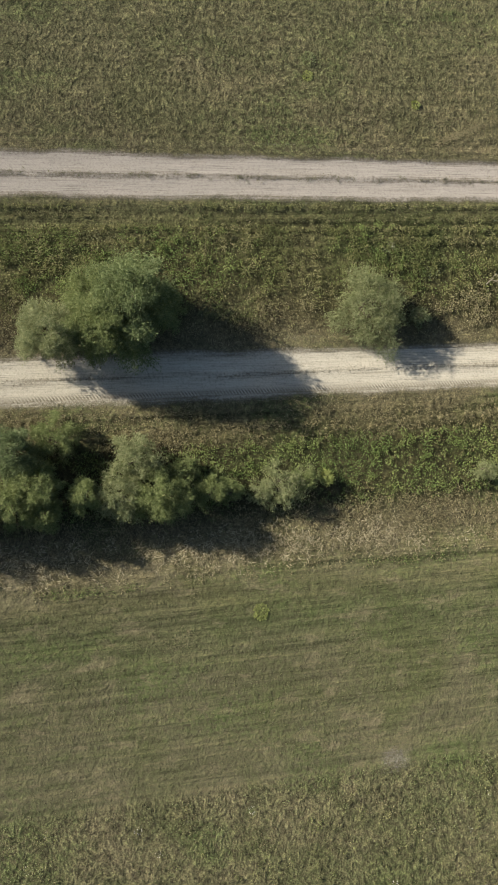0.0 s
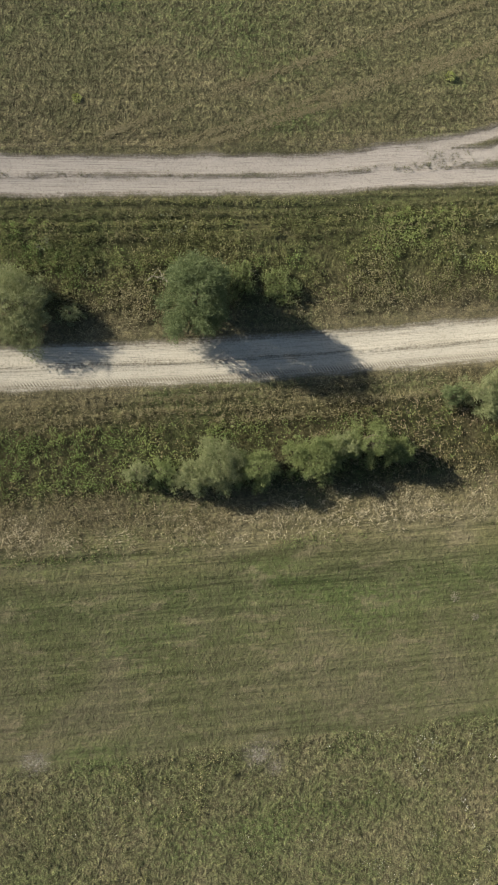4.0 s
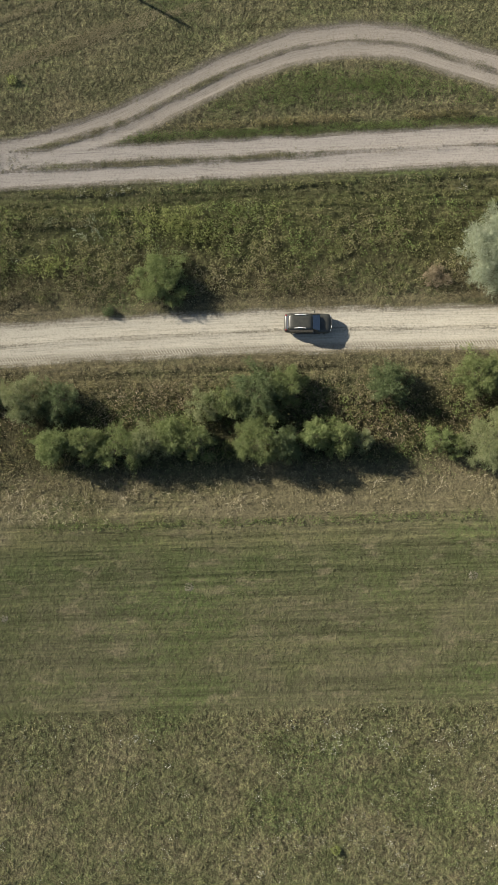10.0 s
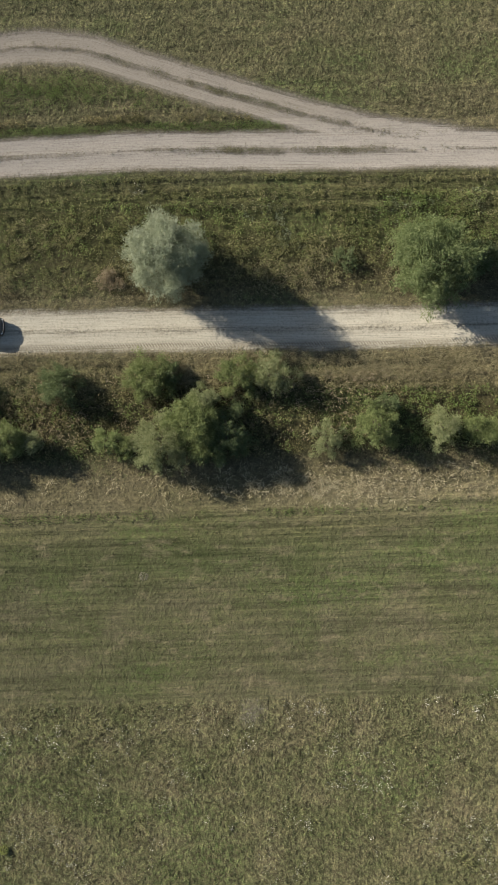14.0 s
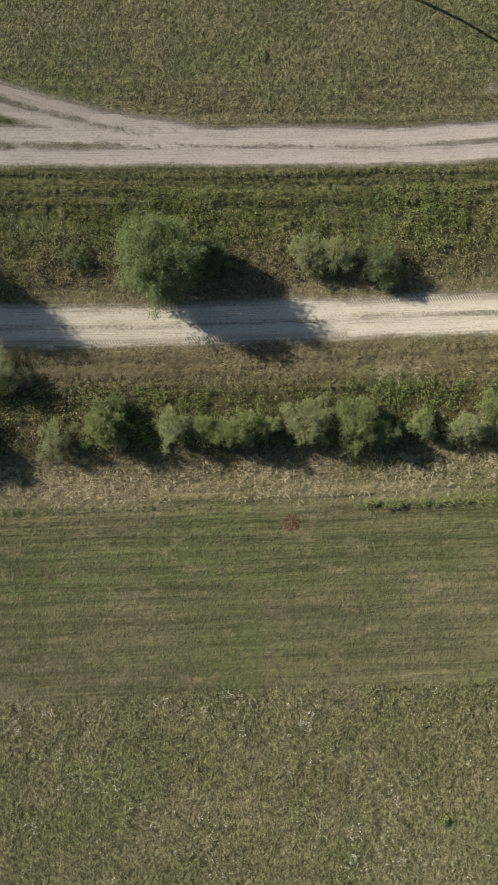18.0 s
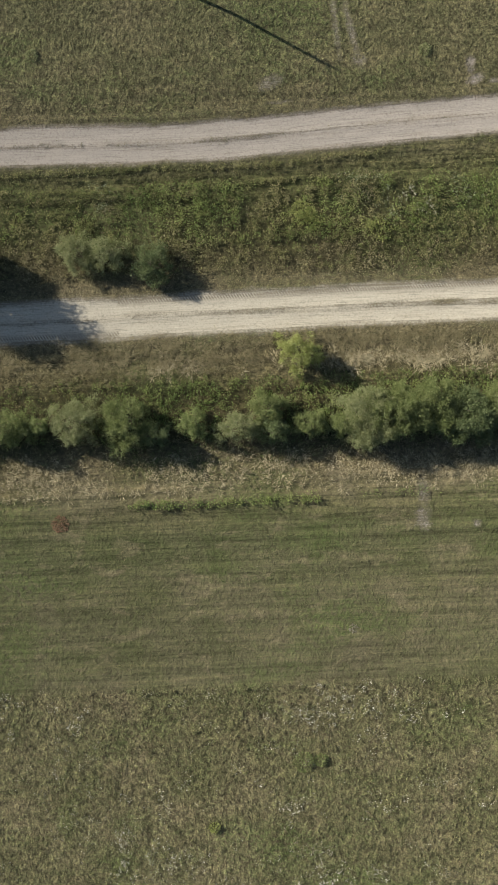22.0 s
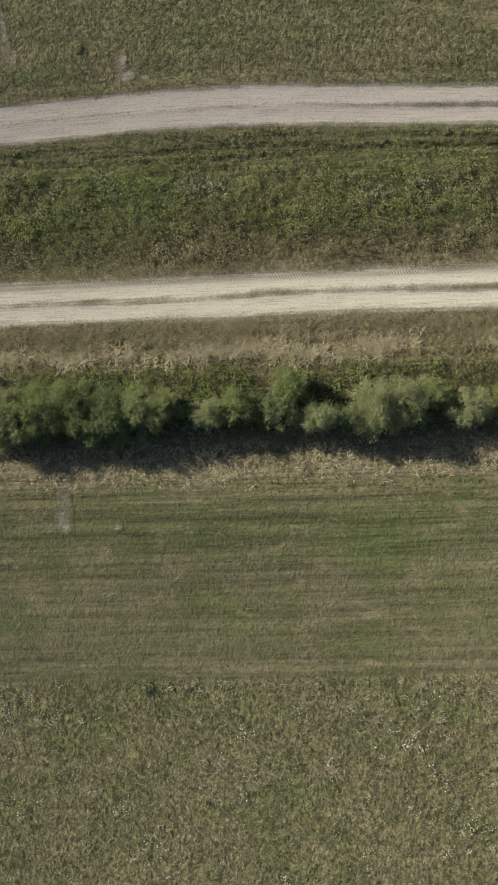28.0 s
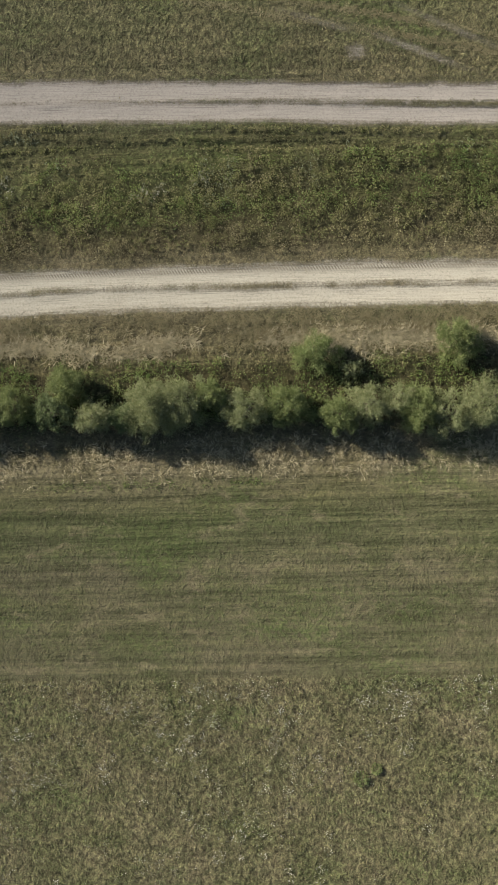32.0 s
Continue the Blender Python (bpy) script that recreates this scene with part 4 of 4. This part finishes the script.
growth("meadow_grass", "rough olive meadow grass and weeds", HERB, 42000, X0, X1, -57, -36.6, 0.20, 0.28, 0.11, 6, patchy(1.5, -0.7, 0.8, 240), 0.7)
growth("meadow_herbs", "grey-green leafy herbs under the wild flowers", FOLIAGE["P"], 9000, X0, X1, -57, -36.7, 0.36, 0.36, 0.14, 9, lambda x, y: np.clip((value_noise(x, y, 5.0, 250) + 0.9 * value_noise(x, y, 1.3, 251) + 0.5 * np.exp(-(((y + 38.5) / 2.5) ** 2)) - 0.15) * 1.6, 0, 1), 0.5)
growth("meadow_weeds", "leafy dark green weed clumps in the rough meadow", WEED, 5200, X0, X1, -57, -37.5, 0.42, 0.50, 0.20, 9, lambda x, y: np.interp(x, (-28, 20, 40, 100, 125, 276), (0.3, 0.5, 1.0, 1.0, 0.35, 0.45)) * np.clip((value_noise(x, y, 4.0, 570) + 0.7 * value_noise(x, y, 1.2, 571) - 0.1) * 1.6, 0, 1), 0.55)
growth("meadow_flowers", "clustered white wild flowers in the meadow", BLOSSOM, 6500, X0, X1, -57, -36.7, 0.48, 0.44, 0.10, 15, lambda x, y: (0.1 + 0.9 * np.clip((x - 60) / 120, 0, 1)) * np.clip((value_noise(x, y, 4.0, 253) + 0.9 * value_noise(x, y, 1.1, 254) + 0.35 * np.exp(-(((y + 38.5) / 2.0) ** 2)) - 0.45) * 1.8, 0, 1), 0.9)
growth("meadow_flowers", "pale white wild flowers in the meadow", BLOSSOM, 12000, X0, X1, -57, -36.7, 0.36, 0.46, 0.08, 6, lambda x, y: (0.12 + 0.88 * np.clip((x - 50) / 100, 0, 1)) * np.clip((value_noise(x, y, 5.0, 250) + 0.9 * value_noise(x, y, 1.3, 251) - 0.18) * 1.5, 0, 1), 0.8)
growth("upper_grass", "short brown-green grass of the upper field", GRASS, 30000, X0, X1, 19.0, 36, 0.26, 0.14, 0.13, 6, patchy(1.2, -0.8, 0.9, 260), 0.4)


def beside(run, off, width, seed, low=-0.6):
    """A broken line that keeps a distance from a road."""
    return lambda x, y: np.exp(-(((y - along(run, x) - off - 0.25 * value_noise(x, x * 0, 14.0, seed)) / width) ** 2)) * np.clip((value_noise(x, x * 0 + off, 9.0, seed + 1) - low) * 1.4, 0, 1)


# low ledges of grass, each with its own line of shade, step down from the upper road
for ledge, (off, wide) in enumerate(((-2.75, 0.22), (-3.75, 0.26), (-4.7, 0.22), (-5.8, 0.28))):
    growth("ledge_grass", "ledge of tall brown-green grass below the upper road", GRASS if ledge % 2 else WEED, 52000, X0, X1, 9.5, 17.5, 0.20, 0.32, 0.18, 7, beside(UPPER, off, wide, 510 + 7 * ledge), 0.42)

# the verge steps down from the sandy road in the same way
for ledge, (off, wide) in enumerate(((-3.4, 0.2), (-4.6, 0.25), (-5.9, 0.25))):
    growth("ledge_grass", "ledge of dry straw-brown grass below the sandy road", STRAW if ledge % 2 else BROWN, 40000, X0, X1, -7.5, -2.4, 0.20, 0.34, 0.20, 6, beside(LOWER, off, wide, 560 + 7 * ledge, -0.3), 0.3)


def wheel_line(ax, ay, bx, by, bend, width):
    """An old wheel line across the grass, pale where the grass was pressed down."""
    return lambda x, y: ((x > ax) & (x < bx)) * np.exp(-(((y - ay - (by - ay) * (x - ax) / (bx - ax) - bend * (x - ax) * (bx - x) / (bx - ax) ** 2) / width) ** 2))


for ax, ay, bx, by, bend in ((43, 19.6, 88, 33.0, 0.0), (47, 19.8, 92, 33.6, 0.0), (38, 21.0, 78, 34.5, 1.0), (228, 28.6, 268, 19.6, 0.5), (232, 29.4, 268, 21.2, 0.5)):
    growth("old_wheel_track", "faint old wheel track pressed into the field grass", STRAW, 34000, ax, bx, 19.0, 35, 0.18, 0.06, 0.20, 5, wheel_line(ax, ay, bx, by, bend, 0.28), 0.3, True, True)


# ---- single plants that stand out in the fields ----
TONES = {"yellow": ("Y", "bright yellow-green wild plant standing alone in the grass"), "dark": ("G", "dark green leafy wild plant standing alone in the meadow"), "pale": ("S", "pale dry weed clump standing in the mown field"),
         "sage": ("P", "grey-green leafy weed clump in the upper field"), "white": ("F", "white-flowering wild herb clump between the roads"), "gold": ("Y", "yellow-flowering weed clump between the roads"), "silver": ("W", "silvery leafy weed clump between the roads"), "red": ("E", "reddish-brown dry weed patch in the mown field")}


def plant(x, y, r, h, tone):
    """A low wild plant: a rosette of leaves round short stalks."""
    kind, words = TONES[tone]
    thing = tagged(new("wild_plant"), words, "plant", "single plants in the fields")
    thing.location = (x, y, float(ground_height(np.array([x]), np.array([y]))[0]))
    loose = tone in ("white", "silver")
    n = int(20 + 90 * r) if tone == "pale" or loose else int(60 + 260 * r)
    turn, far = rng.uniform(0, 2 * math.pi, n), np.sqrt(rng.uniform(0, 1, n)) * r
    if loose:      # a few heads of blossom, apart from each other
        head = rng.integers(0, 6, n)
        turn, far = head * 1.9 + rng.normal(size=n) * 0.35, np.abs(r * (0.35 + 0.19 * head) + rng.normal(size=n) * 0.16 * r)
    at = np.stack([np.cos(turn) * far, np.sin(turn) * far, h * np.maximum(0.25, 1 - 0.7 * (far / r) ** 2) * rng.uniform(0.3, 1, n)], 1)
    out = at * np.array([1, 1, 0.5]) + rng.normal(size=(n, 3)) * 0.25 * r + np.array([0, 0, 0.2])
    if tone == "pale":
        out[:, 2] = 0.02
    verts, faces = leaves(at, out, rng.uniform(0.12, 0.24, n), rng.uniform(0.06, 0.12, n), 0.2, 0.6)
    part("foliage", mesh_of("foliage", verts, faces, FOLIAGE[kind]), None, thing)
    bm = bmesh.new()
    for k in range(5):
        limb(bm, Vector((0, 0, -0.15)), Vector((0.5 * r * math.cos(k * 1.26), 0.5 * r * math.sin(k * 1.26), 0.6 * h)), 0.02, 0.008, 5)
    part("stalks", bm, FOLIAGE[kind] if tone == "pale" else BARK, thing)
    return thing


for spec in ((36.1, 24.7, 0.4, 0.2, "yellow"), (25.8, 29.0, 0.7, 0.3, "sage"), (25.6, 27.4, 0.45, 0.15, "yellow"), (73.0, 26.4, 0.45, 0.5, "yellow"), (172.6, -50.3, 0.5, 0.5, "yellow"), (102.7, -50.4, 0.4, 0.5, "yellow"), (17.1, -21.7, 0.7, 0.12, "yellow"),
             (201.6, -37.2, 0.7, 0.7, "dark"), (181.5, -44.3, 1.0, 0.5, "dark"), (183.2, -44.2, 0.6, 0.4, "dark"), (243.5, -46.1, 0.7, 0.5, "dark"), (244.9, -45.2, 0.5, 0.4, "dark"), (157.1, 26.7, 0.6, 0.4, "sage"),
             (69.2, -25.0, 0.45, 0.07, "pale"), (71.0, -27.1, 0.3, 0.07, "pale"), (89.2, -24.6, 0.4, 0.07, "pale"), (117.1, -24.3, 0.4, 0.07, "pale"), (186.9, -31.6, 0.4, 0.07, "pale"), (235.7, -42.7, 0.7, 0.07, "pale"), (158.5, -20.3, 0.8, 0.16, "red"),
             (183.5, 10.1, 0.9, 0.7, "gold"), (184.4, 9.7, 0.5, 0.6, "gold"), (194.5, 11.4, 0.5, 0.6, "white"), (193.8, 11.0, 0.35, 0.6, "white"), (196.2, 9.8, 0.9, 0.7, "white"), (84.2, 15.1, 0.6, 0.4, "white"), (82.8, 14.8, 0.4, 0.4, "white"), (79.8, 14.9, 0.5, 0.4, "white"),
             (80.5, 10.9, 1.2, 0.8, "silver"), (207.9, 11.0, 0.9, 0.7, "white"), (209.4, 11.4, 0.6, 0.7, "white"), (210.6, 10.8, 0.8, 0.7, "white"), (224.4, 9.5, 0.9, 0.7, "white"), (226.0, 9.9, 0.5, 0.6, "white"), (229.9, 10.7, 0.7, 0.7, "white"), (206.5, 11.2, 0.6, 0.6, "white"),
             (117.6, 14.3, 0.5, 0.2, "white"), (211.6, 15.7, 0.7, 0.2, "silver"), (213.4, 15.5, 0.6, 0.2, "silver"), (32.3, 10.9, 0.5, 0.5, "white"), (196.6, 25.8, 0.6, 0.3, "sage")):
    plant(*spec)


def in_clumps(spots):
    """Dense round each spot (x, y, radius)."""
    return lambda x, y: np.clip(sum(np.exp(-(((x - cx) / r) ** 2) - ((y - cy) / (0.5 * r)) ** 2) for cx, cy, r in spots) * (0.8 + 0.6 * value_noise(x, y, 0.8, 530)), 0, 1)


growth("goldenrod", "stand of yellow-green flowering weeds between the roads", FOLIAGE["Y"], 30000, 60, 200, 6.5, 13.0, 0.26, 0.85, 0.17, 6, in_clumps([(88.7, 11.6, 3.0), (91.0, 10.4, 1.8), (76.5, 7.4, 1.6), (184.0, 9.2, 1.6), (191.0, 8.0, 1.4)]), 0.6)


DEAD_WOOD = paint_material("bleached_dead_wood", (0.19, 0.17, 0.135), 0.9, 0.0, 0.3)


def dead_branch(x, y, turn, length):
    """A bare fallen bough: a bent stem with thin twigs."""
    thing = tagged(new("dead_branch"), "bare bleached dead branch lying in the weeds", "branch", "dead branches beside the tree")
    thing.matrix_world = pose(x, y, 0.55, 0, 0, turn)
    bm = bmesh.new()
    joints = [Vector((length * k / 4, 0.12 * length * math.sin(1.7 * k), 0.10 * math.sin(2.3 * k))) for k in range(5)]
    for k, (a, b) in enumerate(zip(joints, joints[1:])):
        limb(bm, a, b, 0.050 - 0.008 * k, 0.042 - 0.008 * k, 6)
    part("stem", bm, DEAD_WOOD, thing)
    for k, joint in enumerate(joints[1:4]):
        for side in (-1, 1):
            bm = bmesh.new()
            limb(bm, joint, joint + Vector((0.26, side * (0.18 + 0.05 * k), 0.08 * side)) * length, 0.03, 0.012, 5)
            part("twig", bm, DEAD_WOOD, thing)
    return thing


for bx, by, turn, length in ((41.5, 7.0, 12, 2.6), (44.1, 6.6, 155, 1.9), (44.0, 2.4, 80, 1.8)):
    dead_branch(bx, by, turn, length)


# ---- utility poles: only their long shadows reach into the picture ----
def utility_pole(x, y, h):
    thing = tagged(new("utility_pole"), "weathered wooden utility pole standing in the upper field", "utility pole", "poles in the field")
    thing.location = (x, y, 0)
    bm = bmesh.new()
    limb(bm, Vector((0, 0, -0.5)), Vector((0, 0, h)), 0.19, 0.14, 10)
    part("post", bm, BARK, thing)
    bm = bmesh.new()
    limb(bm, Vector((-0.08, 0.6, h - 0.45)), Vector((-0.08, -0.6, h - 0.45)), 0.06, 0.06, 6)
    part("crossarm", bm, BARK, thing)
    return thing


for px, py, ph in ((73.4, 40.8, 8.5), (168.2, 34.75, 9.5)):
    utility_pole(px, py, ph)


# ---- the car ----
BODY = paint_material("olive_black_paint", (0.022, 0.023, 0.019), 0.42, 0.0, 0.08)
BLACK = paint_material("black_plastic", (0.015, 0.015, 0.015), 0.55, 0.0, 0.15)
RUBBER = paint_material("tyre_rubber", (0.02, 0.02, 0.02), 0.85, 0.0, 0.5)
ALLOY = paint_material("silver_alloy", (0.55, 0.55, 0.55), 0.3, 1.0, 0.2)
RAIL = paint_material("silver_rail", (0.72, 0.72, 0.70), 0.4, 0.0, 0.1)
# window and windscreen base colours are blued to stand in for mirrored sky
GLASS = glass_material("sky_tinted_glass")
SCREEN = glass_material("sky_blue_glass", (0.016, 0.028, 0.062))
LAMP = glass_material("lamp_glass", (0.45, 0.47, 0.48))
RED = glass_material("red_lamp_glass", (0.25, 0.012, 0.01))


def loft(rings, caps=True):
    """Skin over rings of equally many points."""
    bm = bmesh.new()
    rows = [[bm.verts.new(p) for p in ring] for ring in rings]
    n = len(rows[0])
    for a, b in zip(rows, rows[1:]):
        for k in range(n):
            bm.faces.new((a[k], a[(k + 1) % n], b[(k + 1) % n], b[k]))
    if caps:
        bm.faces.new(rows[0][::-1]), bm.faces.new(rows[-1])
    bmesh.ops.recalc_face_normals(bm, faces=bm.faces)
    for f in bm.faces:
        f.smooth = True
    return bm


def body_ring(x, hw, low, high, crown=0.05, corner=0.16):
    """A rounded section across the car at x."""
    pts = []
    for k in range(24):
        a = 2 * math.pi * (k + 0.5) / 24
        c, s = math.cos(a), math.sin(a)
        e = 0.38
        yy = math.copysign(abs(c) ** e, c) * hw
        zz = (low + high) / 2 + math.copysign(abs(s) ** e, s) * (high - low) / 2
        if s > 0:
            zz += crown * (1 - (yy / hw) ** 2) - crown
            yy *= 1 - 0.05 * max(0.0, (zz - 0.75)) / 0.3
        pts.append((x, yy, zz))
    return pts


def slab(corners, thick, inset=0.0):
    """A thin panel over four corners, thick along its normal."""
    p = [Vector(c) for c in corners]
    mid = sum(p, Vector()) / len(p)
    p = [c + (mid - c) * inset for c in p]
    normal = (p[1] - p[0]).cross(p[2] - p[0]).normalized()
    bm = bmesh.new()
    low = [bm.verts.new(c) for c in p]
    high = [bm.verts.new(c + normal * thick) for c in p]
    bm.faces.new(low[::-1]), bm.faces.new(high)
    for k in range(len(p)):
        bm.faces.new((low[k], low[(k + 1) % len(p)], high[(k + 1) % len(p)], high[k]))
    return bm


def box(x, y, z, a, b, c, bevel=0.02):
    bm = bmesh.new()
    bmesh.ops.create_cube(bm, size=1.0)
    bmesh.ops.transform(bm, matrix=Matrix.Translation((x, y, z)) @ Matrix.Diagonal((a, b, c, 1)), verts=bm.verts)
    bmesh.ops.bevel(bm, geom=bm.edges[:], offset=bevel, segments=2, affect="EDGES")
    return bm


def disc(x, y, z, r, wide, bevel=0.03, sides=24):
    bm = bmesh.new()
    bmesh.ops.create_cone(bm, cap_ends=True, segments=sides, radius1=r, radius2=r, depth=wide)
    bmesh.ops.transform(bm, matrix=Matrix.Translation((x, y, z)) @ Matrix.Rotation(math.pi / 2, 4, "X"), verts=bm.verts)
    rim = [e for e in bm.edges if len(e.link_faces) == 2 and any(len(f.verts) > 4 for f in e.link_faces)]
    bmesh.ops.bevel(bm, geom=rim, offset=bevel, segments=2, affect="EDGES")
    return bm


def car(x, y, turn):
    """A dark compact estate car with roof rails, its nose along +x."""
    thing = tagged(new("car"), "dark olive-black estate car with silver roof rails on the sandy road", "car")
    thing.matrix_world = pose(x, y, 0.03, 0, 0, turn) @ Matrix.Diagonal((1.0, 1.08, 1.07, 1.0))
    stations = [(-2.34, 0.62, 0.42, 0.86), (-2.29, 0.75, 0.34, 0.95), (-2.16, 0.83, 0.30, 1.01), (-1.95, 0.87, 0.28, 1.03), (-1.5, 0.895, 0.26, 1.04), (-0.4, 0.90, 0.25, 1.02), (0.6, 0.90, 0.25, 1.0), (1.1, 0.895, 0.25, 0.99),
                (1.5, 0.89, 0.26, 0.96), (1.80, 0.88, 0.28, 0.95), (2.05, 0.85, 0.30, 0.90), (2.22, 0.76, 0.34, 0.83), (2.33, 0.60, 0.40, 0.72)]
    body = part("body", loft([body_ring(*s) for s in stations]), BODY, thing)
    # roof and pillars: a lofted shell from the belt line to the roof
    def belt(hw, x0, x1, z):
        pts = []
        for k in range(28):
            a = 2 * math.pi * k / 28
            c, s = math.cos(a), math.sin(a)
            xx = (x0 + x1) / 2 + math.copysign(abs(c) ** 0.32, c) * (x1 - x0) / 2
            yy = math.copysign(abs(s) ** 0.32, s) * hw
            pts.append((xx, yy, z))
        return pts
    part("cabin", loft([belt(0.83, -2.08, 1.10, 0.95), belt(0.81, -2.06, 1.06, 1.05), belt(0.73, -1.96, 0.52, 1.40), belt(0.68, -1.88, 0.36, 1.52), belt(0.60, -1.75, 0.26, 1.575), belt(0.38, -1.40, 0.0, 1.60)]), BODY, thing)
    part("windscreen", slab([(1.13, -0.72, 1.03), (1.13, 0.72, 1.03), (0.44, 0.62, 1.47), (0.44, -0.62, 1.47)], 0.03), SCREEN, thing, "dark sloping windscreen coloured blue for the sky it mirrors")
    part("rear_window", slab([(-2.08, 0.62, 1.08), (-2.08, -0.62, 1.08), (-1.87, -0.54, 1.46), (-1.87, 0.54, 1.46)], 0.03), GLASS, thing, "dark rear window")
    for side in (-1, 1):
        for a, b in ((-1.85, -1.15), (-1.08, -0.35), (-0.28, 0.70)):
            top_a, top_b = max(a, -1.72), min(b, 0.38)
            quad = [(a, side * 0.815, 1.08), (b, side * 0.815, 1.08), (top_b, side * 0.70, 1.45), (top_a, side * 0.70, 1.45)]
            part("side_window", slab(quad if side < 0 else quad[::-1], 0.02), GLASS, thing, "dark side window with reflected-sky blue in its colour")
        bm = bmesh.new()
        limb(bm, Vector((-1.36, side * 0.60, 1.62)), Vector((-0.22, side * 0.60, 1.62)), 0.028, 0.028, 8)
        rail = part("roof_rail", bm, RAIL, thing, "silver roof rail")
        for at in (-1.36, -0.8, -0.22):
            part("rail_foot", box(at, side * 0.60, 1.565, 0.09, 0.04, 0.09, 0.01), BLACK, rail)
        mirror = part("wing_mirror", box(0.62, side * 0.98, 1.06, 0.16, 0.2, 0.13, 0.04), BODY, thing, "wing mirror on its arm")
        part("mirror_glass", box(0.535, side * 0.98, 1.06, 0.01, 0.16, 0.09, 0.004), LAMP, mirror)
        part("headlight", box(2.14, side * 0.62, 0.75, 0.22, 0.2, 0.11, 0.04), LAMP, thing, "clear headlight")
        part("tail_light", box(-2.17, side * 0.66, 0.88, 0.12, 0.16, 0.24, 0.03), RED, thing, "red tail light")
        part("sill", box(-0.1, side * 0.885, 0.30, 2.2, 0.06, 0.12, 0.02), BLACK, thing, "black plastic sill")
        for wx in (-1.36, 1.36):
            wheel = part("wheel", disc(wx, side * 0.80, 0.33, 0.335, 0.22), RUBBER, thing, "dusty wheel")
            part("rim", disc(wx, side * 0.905, 0.33, 0.21, 0.03, 0.01), ALLOY, wheel, "silver alloy rim")
    nose = bmesh.new()
    for k in range(10):
        a, b = radians(-62 + 124 * k / 10), radians(-62 + 124 * (k + 1) / 10)
        limb(nose, Vector((1.75 + 0.60 * math.cos(a), 0.86 * math.sin(a), 0.79)), Vector((1.75 + 0.60 * math.cos(b), 0.86 * math.sin(b), 0.79)), 0.013, 0.013, 6)
    part("bonnet_trim", nose, ALLOY, thing, "bright trim round the front of the bonnet")
    part("front_bumper", box(2.28, 0, 0.42, 0.16, 1.1, 0.18, 0.05), BLACK, thing, "black front bumper")
    part("rear_bumper", box(-2.27, 0, 0.42, 0.12, 1.15, 0.2, 0.05), BLACK, thing, "black rear bumper")
    part("grille", box(2.325, 0, 0.62, 0.04, 0.7, 0.1, 0.015), BLACK, thing, "black radiator grille")
    bm = bmesh.new()
    limb(bm, Vector((-1.45, 0, 1.60)), Vector((-1.62, 0, 1.78)), 0.008, 0.004, 5)
    part("aerial", bm, BLACK, thing)
    return thing


car(101.7, 0.93, -2.2)
